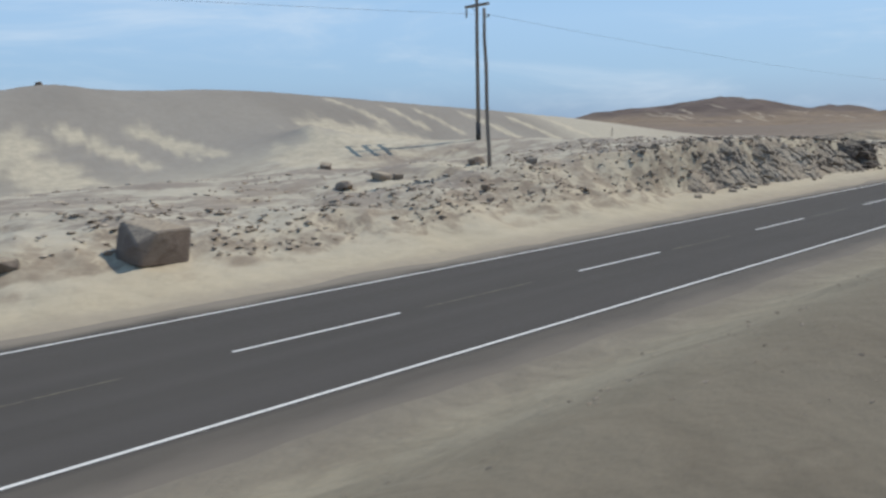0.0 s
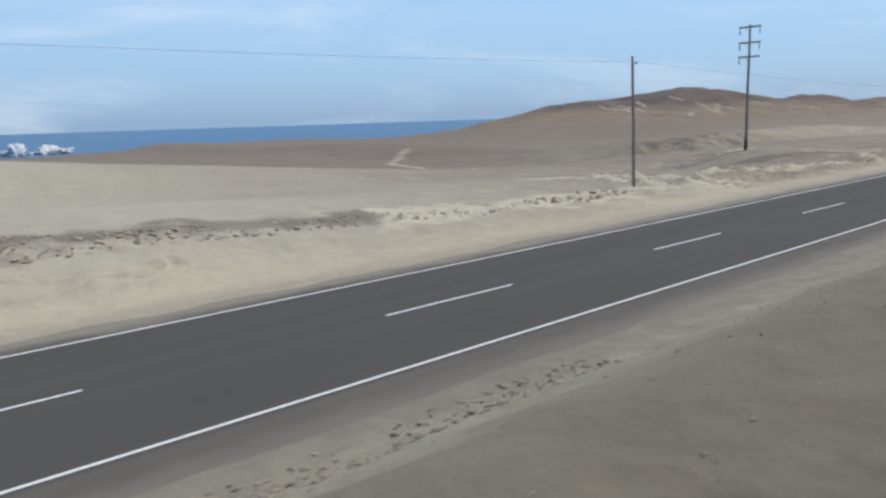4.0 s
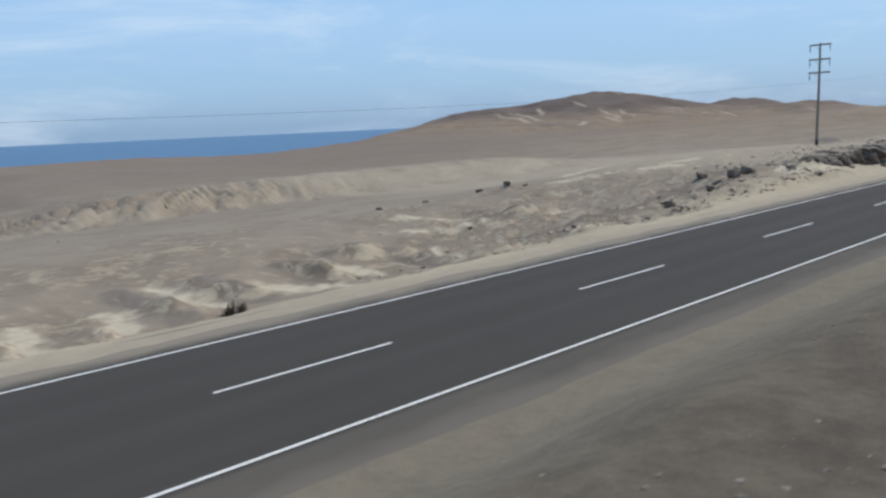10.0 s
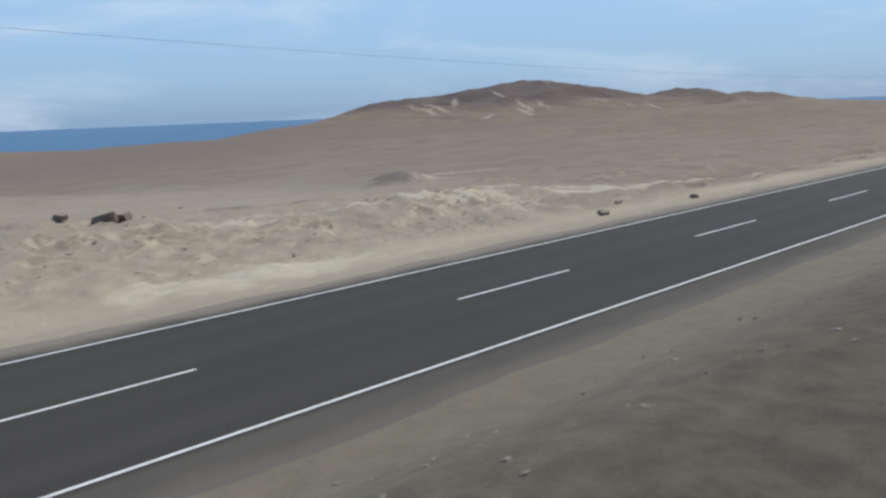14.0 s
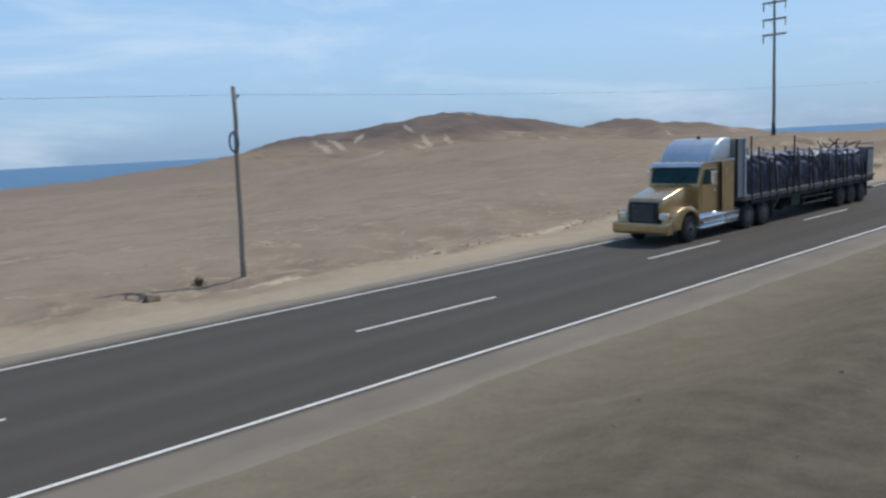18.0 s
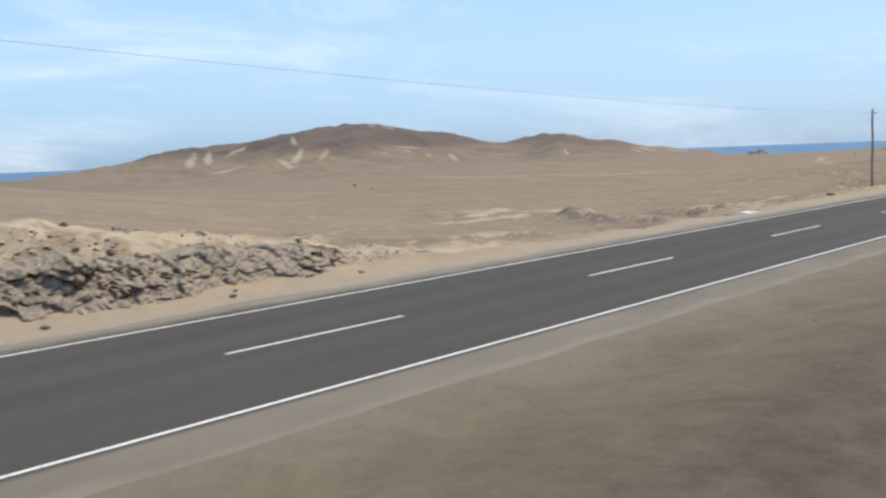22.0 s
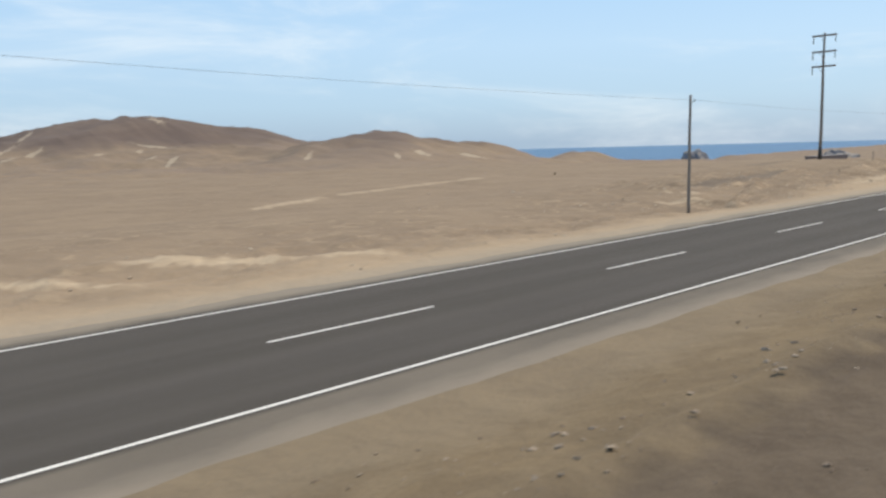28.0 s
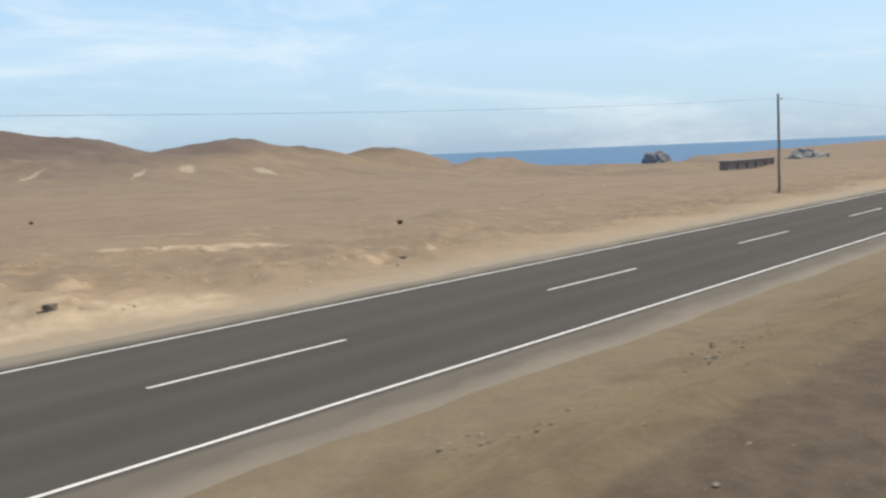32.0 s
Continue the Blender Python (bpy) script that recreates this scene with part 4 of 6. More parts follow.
# ---- utility poles ----
def tall_pole(base, top, seed):
    """Transmission pole: tapered trunk, three crossarms, hanging insulator strings."""
    rnd = random.Random(seed)
    e = holder("utility_pole", Matrix.Translation(base), "tall weathered wooden power pole with three crossarms", "utility pole", "power line poles")
    pts = [Vector((rnd.uniform(-0.03, 0.03), rnd.uniform(-0.03, 0.03), z)) for z in (-0.6, 3, 7, 10.5, top)]
    part("trunk", tube_line(pts, (0.18, 0.165, 0.145, 0.125, 0.105), 12), WOOD, e, smooth=True)
    part("base_band", rod((0, 0, -0.1), (0, 0, 1.35), 0.2, 0.195, 12), IRON, e, "dark tarred foot of the pole", smooth=True)
    for k, dz in enumerate((0.25, 1.95, 3.5)):
        z = top - dz
        arm = part("crossarm", prism(((-0.11, z - 0.09), (0.11, z - 0.09), (0.11, z + 0.09), (-0.11, z + 0.09)), -1.25, 1.25, 0.01), WOOD, e)
        part("brace", rod((0.08, 0, z - 0.7), (0.08, 0.62, z - 0.05), 0.018), IRON, arm, "thin iron brace")
        for side in (1, -1):
            if k == 2 and side < 0:
                continue
            s = None
            for q in range(6 if side > 0 else 5):
                zz = z - 0.2 - 0.1 * q
                s = rod((0, side * 1.15, zz), (0, side * 1.15, zz - 0.06), 0.05, 0.1 if side > 0 else 0.06, 10, s)
            s = rod((0, side * 1.15, z - 0.05), (0, side * 1.15, z - 0.85), 0.022, 0.022, 6, s)
            part("insulator_string", s, CERAMIC, arm, "brown disc insulators hanging below the arm")
    return e


for k, (x, y, h) in enumerate(((43.1, 42.9, 13.7), (176.7, 42.5, 13.9), (325.8, 40.1, 12.8), (486.3, 38.0, 13.9), (607.2, 36.2, 13.3), (711.6, 34.8, 13.5))):
    tall_pole((x, y, at(x, y)), h, 20 + k)

THIN = ((29.1, 28.0, 8.0), (132.6, 27.2, 8.1), (222.0, 26.6, 8.0), (320.1, 27.4, 7.8), (419.1, 27.6, 7.4), (492.8, 25.3, 6.2), (569.9, 27.1, 7.3),
        (604.9, 26.5, 7.2), (669.7, 26.7, 7.8), (770.1, 26.2, 7.6))
SEAT = (2.4, 0.0, -1.7, 0.8, -0.6, 2.0, -1.0, 1.0, -1.0, -0.3)
LEAN = ((-0.3, 0), (0.5, 0.6), (0.5, 0.4), (0.7, 0.6), (0.5, 0.3), (0.7, 0.3), (0.3, 0.3), (0.6, 0.4), (0.8, 0.5), (-0.5, 0))
tips = []
for k, ((x, y, h), z) in enumerate(zip(THIN, SEAT)):
    rnd = random.Random(50 + k)
    gz = at(x, y)
    h = h + z - gz
    e = holder("telephone_pole", Matrix.Translation((x, y, gz)), "slim crooked grey wooden telephone pole beside the highway", "telephone pole", "telephone line poles")
    lean = Vector((*LEAN[k], 0))
    n = 6
    pts = [Vector((rnd.uniform(-0.025, 0.025), rnd.uniform(-0.025, 0.025), -0.6 + (h + 0.6) * q / n)) + lean * (q / n) for q in range(n + 1)]
    part("trunk", tube_line(pts, [0.115 - 0.006 * q for q in range(n + 1)], 10), WOOD, e, smooth=True)
    tip = pts[-1]
    br = part("bracket", rod(tip + Vector((0.05, -0.05, -0.45)), tip + Vector((0.05, -0.26, -0.42)), 0.018, 0.018, 8), IRON, e, "small iron wire bracket")
    part("insulator", rod(tip + Vector((0.05, -0.25, -0.46)), tip + Vector((0.05, -0.25, -0.32)), 0.035, 0.05, 10), CERAMIC, br)
    tips.append(Vector((x, y, gz)) + tip + Vector((0.05, -0.25, -0.34)))
    if k == 4:  # a coil of spare cable
        bm = bmesh.new()
        for c in range(4):
            rr = 0.30 + 0.03 * c
            ring = [Vector((0.12 + 0.03 * (c % 2), rr * math.cos(a), h - 2.15 + 1.05 * rr * math.sin(a))) for a in [i * math.pi / 12 for i in range(25)]]
            for p, q in zip(ring, ring[1:]):
                rod(p, q, 0.02, 0.02, 6, bm)
        part("cable_coil", bm, WIRE, e, "coil of spare dark cable")


ends = [Vector((-75, 28.5, 9.2))] + tips + [Vector((870, 26.3, 7.0))]
for a, b in zip(ends, ends[1:]):
    sag = 0.000045 * (b - a).length ** 2 * 2
    pts = [a.lerp(b, q / 28) - Vector((0, 0, 4 * sag * (q / 28) * (1 - q / 28))) for q in range(29)]
    tagged(part("telephone_wire", tube_line(pts, 0.006), WIRE, None, smooth=True), "thin dark telephone wire sagging between two poles", "wire", "telephone wires")

# ---- rocks ----
def rock_mesh(seed, material, boxy=0.75, flat=1.0):
    """An angular block, about 1 m across."""
    rnd = random.Random(seed)
    bm = bmesh.new()
    for sx in (-1, 1):
        for sy in (-1, 1):
            for sz in (-1, 1):
                bm.verts.new((sx * rnd.uniform(boxy * 0.55, 1) / 2, sy * rnd.uniform(boxy * 0.55, 1) / 2, sz * flat * rnd.uniform(boxy * 0.6, 1) / 2))
    for _ in range(5):
        v = Vector((rnd.gauss(0, 1), rnd.gauss(0, 1), rnd.gauss(0, 1))).normalized() * rnd.uniform(0.48, 0.6)
        bm.verts.new((v.x, v.y, v.z * flat))
    bmesh.ops.convex_hull(bm, input=bm.verts)
    bmesh.ops.delete(bm, geom=[v for v in bm.verts if not v.link_faces], context="VERTS")
    bmesh.ops.bevel(bm, geom=bm.edges[:], offset=0.025, segments=1, affect="EDGES")
    bmesh.ops.recalc_face_normals(bm, faces=bm.faces)
    me = bpy.data.meshes.new("rock")
    bm.to_mesh(me)
    bm.free()
    me.materials.append(material)
    return me


DARK = [rock_mesh(100 + k, ROCK_DARK) for k in range(12)]
TAN = [rock_mesh(200 + k, ROCK_TAN) for k in range(12)]
LUMPS = [rock_mesh(250 + k, ROCK_DARK, 0.35, 0.95) for k in range(8)]


def cells(u, v, seed):
    """Blocky fracture pattern: for each place the random value of its nearest cell and the gap to the next."""
    ui, vi = np.floor(u).astype(int), np.floor(v).astype(int)
    best, second, val = np.full(u.shape, 9.0), np.full(u.shape, 9.0), np.zeros(u.shape)
    for i in (-1, 0, 1):
        for j in (-1, 0, 1):
            h = PERM[(PERM[(ui + i + seed * 37) & 1023] + vi + j) & 1023]
            du, dv = ui + i + 0.5 + 0.42 * np.cos(GRAD[h]) - u, vi + j + 0.5 + 0.42 * np.sin(GRAD[(h * 7 + 3) & 1023]) - v
            d = np.maximum(np.abs(du), np.abs(dv)) * 0.7 + 0.3 * np.hypot(du, dv)
            near = d < best
            second = np.where(near, best, np.minimum(second, d))
            val = np.where(near, (h % 97) / 97.0, val)
            best = np.where(near, d, best)
    return val, second - best


def rock_face(a, b, top_y, seed, tall, tilt, gaps, blocky, lift, slope, toe, ramp_in, buried, proud):
    """Fractured bedrock standing out of the bank between a and b."""
    xs, vs = np.arange(a, b, 0.085), np.linspace(0, 1, 34)
    gx, gv = np.meshgrid(xs, vs, indexing="ij")
    fade = np.clip(np.minimum((gx - a) / ramp_in, (b - gx) / 2.5), 0, 1) ** 0.6
    for g0, g1 in gaps:
        fade = fade * (1 - sm(g0 - 0.5, g0, gx) * sm(g1 + 0.5, g1, gx))
    crest = height(gx, np.full_like(gx, top_y))
    crest = crest * (1.0 + 0.22 * perlin(gx / 2.3, gx * 0 + seed)) + lift
    gz = -0.35 + (crest + 0.35) * np.clip(gv * 1.25, 0, 1)
    u, v = gx / (1.15 * blocky) + tilt * gz, gz / (tall * blocky)
    va, ga = cells(u + 0.3 * perlin(gx, gz), v + 0.25 * perlin(gx * 0.8, gz + 9), seed)
    vb, gb = cells(u * 2.7 + 4, v * 2.5 + 2, seed + 5)
    out = (0.85 - 0.16 * slope) * va + 0.28 * vb - 0.30 * np.exp(-ga / 0.06) - 0.10 * np.exp(-gb / 0.07) + 0.12 * fbm(gx, gz, 0.8, 4, seed)
    out = out * (0.45 + 0.75 * sm(-0.35, 0.35, perlin(gx / 3.3, gz / 2.2 + seed)))
    face = toe + 0.45 * perlin(gx / 5.0, gx * 0 + 3.7 * seed) + (0.9 + slope) * np.clip(gv, 0, 0.8) - 0.35 * slope + 3.2 * np.clip(gv - 0.8, 0, 1) * 5 * 0.4
    out = out * proud
    for g0, g1, deep in buried:
        face = face + deep * sm(g0 - 1.5, g0 + 1.0, gx) * sm(g1 + 1.0, g1 - 1.0, gx) * (0.7 + 0.6 * perlin(gx / 1.7, gz / 1.2))
    gy = face - out * fade * (1 - 0.95 * sm(0.7, 0.92, gv)) + (1 - fade) * 1.4
    gz = gz + (0.16 * (vb - 0.4) + 0.12 * fbm(gx, gy, 1.1, 4, seed + 2)) * sm(0.5, 0.85, gv) * fade - (1 - fade) * 0.5
    n, k = gx.shape
    verts = np.stack([gx, gy, gz], -1).reshape(-1, 3)
    faces = [(i * k + j, (i + 1) * k + j, (i + 1) * k + j + 1, i * k + j + 1) for i in range(n - 1) for j in range(k - 1)]
    return verts, faces


def outcrop(a, b, label, material, meshes, size, seed, gaps=(), tall=0.8, tilt=0.0, blocky=1.0, blocks=70, lift=0.1, slope=0.0, toe=22.45, top_y=25.0, ramp_in=3.0, buried=(), front=0.12, proud=1.0):
    """Bedrock with loose blocks broken from it."""
    rnd = random.Random(seed)
    base = Vector(((a + b) / 2, 22.5, at((a + b) / 2, 22.5)))
    e = holder("rock_outcrop", Matrix.Translation(base), label, "rock outcrop")
    verts, faces = rock_face(a, b, top_y, seed, tall, tilt, gaps, blocky, lift, slope, toe, ramp_in, buried, proud)
    f = new("rock_face", mesh_from("rock_face", (verts - np.array(base)).tolist(), faces, material, False))
    f.parent = e
    for _ in range(blocks):
        x = rnd.uniform(a + 0.5, b - 0.5)
        if any(g0 < x < g1 for g0, g1 in gaps):
            continue
        s = size * rnd.uniform(0.35, 1.0)
        y = toe - 22.45 + (rnd.uniform(21.2, 22.1) if rnd.random() < front else rnd.uniform(23.4, rnd.choice((25.5, 27))))
        o = new("rock", rnd.choice(meshes))
        o.parent = e
        z = at(x, y) if y > toe + 0.5 else max(0.05, at(x, y))
        o.matrix_local = Matrix.LocRotScale(Vector((x, y, z + 0.12 * s)) - base, Euler((rnd.gauss(0, 0.25), rnd.gauss(0, 0.25), rnd.uniform(0, 6.28))),
                                            (s * rnd.uniform(0.9, 1.5), s, s * rnd.uniform(0.5, 0.8)))
    return e


ROCK_PALE = rock_material("tan_bedrock", (0.19, 0.15, 0.116), (0.38, 0.312, 0.238), (0.43, 0.358, 0.268), 0.9, 0.22)
ROCK_GREY = rock_material("grey_bedrock", (0.145, 0.106, 0.080), (0.275, 0.206, 0.150), (0.32, 0.245, 0.175), 1.0, 0.1)
outcrop(36.5, 67.0, "tan and grey jointed rock face half buried in sand", ROCK_PALE, TAN, 0.45, 3, (), 0.8, 0.02, 0.85, 190, -0.45, 2.5, ramp_in=10.0, buried=((58.5, 64.5, 0.8), (48.5, 50.5, 0.5), (41.0, 44.0, 0.5)), proud=0.8)
outcrop(64.2, 71.6, "dark fractured rock shoulder at the end of a sandy bank", ROCK_DARK, DARK, 0.42, 8, (), 0.6, 0.15, 0.62, 40, -0.2, 1.0, ramp_in=1.6)
outcrop(282.0, 313.5, "dark brown blocky rock ledge above blown sand", ROCK_DARK, DARK + TAN[:3], 0.6, 4, (), 0.85, 0.1, 1.2, 80, 0.4, ramp_in=12.0, buried=((284.0, 292.0, 0.25),))
outcrop(483.5, 509.0, "grey brown layered rock ledge beside the road", ROCK_GREY, TAN, 0.32, 5, (), 0.7, 0.12, 0.55, 45, 0.5, 1.1, 21.1, 22.6, 9.0, buried=((484, 493, 0.2),), proud=0.72)


def rubble(name, label, zones, seed, material, facets):
    """Loose stones too many to count, lying on the ground in given stretches."""
    rnd = np.random.RandomState(seed)
    protos = []
    for me in facets:
        co = np.zeros(len(me.vertices) * 3)
        me.vertices.foreach_get("co", co)
        protos.append((co.reshape(-1, 3), [tuple(p.vertices) for p in me.polygons]))
    verts, faces, base = [], [], 0
    for x0, x1, y0, y1, n, lo, hi in zones:
        x, y = rnd.uniform(x0, x1, n * 2), y0 + (y1 - y0) * rnd.uniform(0, 1, n * 2) ** 1.3
        keep = perlin(x / 4.0 + seed, y / 3.0) + 0.4 * rnd.uniform(-1, 1, n * 2) > -0.05
        x, y = x[keep], y[keep]
        z = height(x, y)
        s = lo * (hi / lo) ** (rnd.uniform(0, 1, len(x)) ** 2.2)
        for i in range(len(x)):
            co, fs = protos[rnd.randint(len(protos))]
            a = rnd.uniform(0, 6.28)
            c, sn = math.cos(a), math.sin(a)
            q = co * s[i] * np.array([1.15, 0.95, 0.45])
            verts.append(np.stack([q[:, 0] * c - q[:, 1] * sn + x[i], q[:, 0] * sn + q[:, 1] * c + y[i], q[:, 2] + z[i] + 0.09 * s[i]], -1))
            faces += [tuple(v + base for v in f) for f in fs]
            base += len(co)
    me = mesh_from(name, np.concatenate(verts).tolist(), faces, material, False)
    return tagged(new(name, me), label, "stones", kind="stuff")


def chip_mesh(seed):
    rnd = random.Random(seed)
    bm = bmesh.new()
    for _ in range(9):
        v = Vector((rnd.gauss(0, 1), rnd.gauss(0, 1), rnd.gauss(0, 1))).normalized() * 0.5
        bm.verts.new(v)
    bmesh.ops.convex_hull(bm, input=bm.verts)
    me = bpy.data.meshes.new("chip")
    bm.to_mesh(me)
    bm.free()
    return me


CHIPS = [chip_mesh(300 + k) for k in range(10)]
ROCK_LOOSE = rock_material("loose_stone", (0.33, 0.265, 0.205), (0.48, 0.395, 0.305), (0.54, 0.45, 0.34), 0.2)
rubble("rubble", "loose brown stones scattered over the sandy bank",
       ((-8, 40, 24, 40, 1900, 0.06, 0.4), (36, 76, 23.6, 36, 2400, 0.07, 0.42), (72, 100, 25.0, 27.5, 900, 0.06, 0.36), (88, 130, 25.2, 27.2, 1100, 0.06, 0.36), (135, 192, 21, 34, 160, 0.06, 0.3),
        (252, 288, 21.5, 36, 520, 0.07, 0.45), (258, 286, 22, 27, 600, 0.06, 0.4), (285, 316, 23.2, 32, 700, 0.07, 0.42), (316, 350, 24, 44, 700, 0.05, 0.3), (205, 222, 22.5, 30, 160, 0.05, 0.25)), 11, ROCK_LOOSE, CHIPS)
ROCK_CLOD = rock_material("earth_clod", (0.21, 0.163, 0.117), (0.34, 0.27, 0.195), (0.39, 0.315, 0.23), 0.2, -0.3)
rubble("rubble", "broken grey brown rock strewn over the sandy bank",
       ((8, 54, 23.2, 29.5, 1700, 0.08, 0.4), (50, 70, 23.0, 26.5, 700, 0.08, 0.45), (272, 300, 21.8, 26, 260, 0.08, 0.4)), 14, ROCK_TAN, CHIPS)
ROCK_CHALK = rock_material("pale_stone", (0.33, 0.265, 0.195), (0.50, 0.405, 0.295), (0.58, 0.47, 0.34), 0.2)
rubble("rubble", "small brown stones strewn over the roadside slope",
       ((330, 425, 20.5, 46, 190, 0.05, 0.22), (425, 484, 22.5, 25.0, 1500, 0.05, 0.2), (455, 512, 22.6, 27, 3600, 0.05, 0.26), (512, 575, 20.5, 32, 130, 0.05, 0.25),
        (575, 640, 20.5, 33, 300, 0.05, 0.24), (640, 690, 21, 30, 130, 0.05, 0.2), (688, 728, 21, 31, 420, 0.04, 0.2), (664, 702, 22.5, 37, 420, 0.05, 0.26), (725, 830, 20, 55, 110, 0.05, 0.22),
        (60, 800, 45, 140, 260, 0.12, 0.5)), 12, ROCK_CHALK, CHIPS)
rubble("gravel", "small stones and clods along the near verge",
       ((-10, 760, 2.0, 8.8, 2300, 0.025, 0.10), (-10, 160, 2.0, 8.6, 1500, 0.03, 0.10), (560, 760, 2.0, 8.6, 700, 0.03, 0.10), (66, 104, 7.5, 8.8, 1700, 0.04, 0.2), (262, 335, 3.5, 8.2, 500, 0.03, 0.16), (622, 648, 4.5, 8.0, 240, 0.03, 0.15),
        (138, 165, 2.5, 6.0, 160, 0.03, 0.13), (716, 726, 6.3, 7.5, 200, 0.03, 0.14), (232, 262, 2.0, 5.0, 300, 0.03, 0.10)), 13, ROCK_CLOD, CHIPS)


def boulder(x, y, size, label, mesh, turn=0.0, tilt=0.0, sink=0.2):
    o = new("boulder", mesh)
    o.matrix_world = Matrix.LocRotScale((x, y, at(x, y) + size[2] * (0.5 - sink)), Euler((tilt, tilt * 0.5, turn)), size)
    return tagged(o, label, "boulder")


ROCK_BLOCK = rock_material("grey_brown_rock", (0.13, 0.102, 0.082), (0.225, 0.182, 0.145), (0.26, 0.21, 0.165), 0.8)
boulder(9.3, 23.6, (2.2, 1.9, 1.6), "large square grey brown boulder lying on pale sand", rock_mesh(413, ROCK_BLOCK, 0.86), 0.35, 0.2)
for k, (x, y, s) in enumerate(((281.5, 30.0, 0.9), (312.3, 26.4, 0.6), (328.0, 31.4, 0.95), (328.8, 31.5, 0.75), (326.4, 31.6, 0.5), (330.1, 31.9, 0.4), (280.2, 25.6, 1.1), (279.0, 26.2, 0.8), (276.3, 25.9, 0.9), (277.2, 25.2, 0.6), (274.6, 25.4, 0.7), (268.9, 24.8, 0.6), (268.1, 23.6, 0.4), (268.9, 53.5, 0.6), (273.2, 52.2, 0.55), (265.0, 37.9, 0.5), (275.4, 47.6, 0.6), (277.4, 47.2, 0.5), (346.4, 20.9, 0.45), (346.0, 20.5, 0.5), (353.3, 20.3, 0.45),
                               (350.6, 23.0, 0.4), (415.5, 27.6, 0.7), (501.5, 27.1, 0.58), (90.5, 26.8, 0.5), (91.3, 27.0, 0.45), (81.8, 26.4, 0.5), (76.9, 25.0, 0.4), (87.2, 26.2, 0.4), (93.4, 26.6, 0.42), (84.6, 26.0, 0.35), (88.9, 26.5, 0.38), (95.0, 27.0, 0.4),
                               (74.6, 24.8, 0.55), (5.1, 23.9, 0.8), (3.8, 23.0, 0.5), (584.8, 21.8, 0.25), (551.3, 23.4, 0.5), (729.6, 23.8, 0.28), (715.8, 21.9, 0.35), (276.5, 45.3, 0.6), (278.0, 44.6, 0.42), (283.9, 28.4, 0.5), (269.8, 25.8, 0.45), (262.8, 27.1, 0.4),
                               (622.4, 6.8, 0.16), (620.7, 5.9, 0.14), (618.0, 7.7, 0.15), (621.5, 4.3, 0.17))):
    boulder(x, y, (s * 1.2, s * 0.95, s * (0.62 if s < 0.6 else 0.85)), "dark weathered stone lying on the sand", (LUMPS if k % 2 or s > 0.55 else DARK if k % 3 else TAN)[k % 8], k * 1.3, 0.15, 0.28)
for k, (x, y, s) in enumerate(((24.1, 30.9, 1.0), (24.9, 30.5, 0.6), (21.5, 30.6, 0.75), (29.4, 29.3, 0.75), (25.9, 24.8, 0.36), (28.5, 42.5, 0.8), (26.6, 25.8, 0.5), (22.9, 27.0, 0.45), (31.5, 27.2, 0.5), (19.0, 27.6, 0.55), (17.8, 66.2, 0.55))):
    boulder(x, y, (s * 1.25, s, s * 0.7), "broken pinkish brown stone on the sandy bank", TAN[k % 12], k * 1.1, 0.15, 0.3)

# dark dry tufts and blown scrub
SCRUB = plain("dry_scrub", (0.08, 0.062, 0.045), (0.16, 0.125, 0.085), 0.95, 0, 12)


def tuft(x, y, s, seed):
    rnd = random.Random(seed)
    bm = bmesh.new()
    for _ in range(70):
        a, t = rnd.uniform(0, 6.28), rnd.uniform(0.2, 1.35)
        d = Vector((math.cos(a) * math.sin(t), math.sin(a) * math.sin(t), math.cos(t))) * s * rnd.uniform(0.5, 1)
        root = Vector((rnd.gauss(0, 0.12), rnd.gauss(0, 0.12), 0)) * s
        mid = root + d * 0.55 + Vector((rnd.gauss(0, 0.1), rnd.gauss(0, 0.1), 0.05)) * s
        w = Vector((-d.y, d.x, 0.02)).normalized() * s * 0.035
        v = [bm.verts.new(p) for p in (root - w, root + w, mid + w, mid - w, root + d)]
        bm.faces.new(v[:4])
        bm.faces.new((v[3], v[2], v[4]))
    o = part("dry_tuft", bm, SCRUB)
    o.location = (x, y, at(x, y) - 0.02)
    return tagged(o, "dark dry scrub tuft half buried in sand", "shrub")


for k, (x, y, s) in enumerate(((243.5, 30.8, 0.75), (244.3, 31.2, 0.55), (401.0, 24.1, 0.34), (417.7, 28.5, 0.5), (737.2, 33.1, 0.38), (733.2, 89.5, 0.5), (574.3, 116.9, 0.6))):
    tuft(x, y, s, 70 + k)

# ---- small roadside things ----
WHITE = plain("white_paint", (0.62, 0.61, 0.57), (0.80, 0.79, 0.75), 0.7, 0, 8)
BAG = plain("white_plastic", (0.84, 0.84, 0.82), (0.92, 0.92, 0.90), 0.45, 0, 8)
CONCRETE = plain("concrete", (0.34, 0.32, 0.28), (0.46, 0.43, 0.38), 0.9, 0, 5)
post = holder("kilometre_post", Matrix.Translation((184.1, 21.8, at(184.1, 21.8))), "short concrete kilometre post with a dark head", "marker post")
part("shaft", block((-0.09, -0.09, -0.3), (0.09, 0.09, 0.62), 0.02), CONCRETE, post)
part("head", block((-0.11, -0.11, 0.62), (0.11, 0.11, 0.86), 0.03), IRON, post, "dark painted head")
part("plinth", block((-0.5, -0.28, -0.2), (0.65, 0.28, 0.07), 0.03), CONCRETE, post, "pale concrete plinth")
stake = holder("marker_stake", Matrix.Translation((708.5, 28.4, at(708.5, 28.4))), "thin dark wooden stake in the sand", "stake")
part("shaft", rod((0, 0, -0.3), (0.03, 0, 0.85), 0.045, 0.035, 8), WOOD, stake)
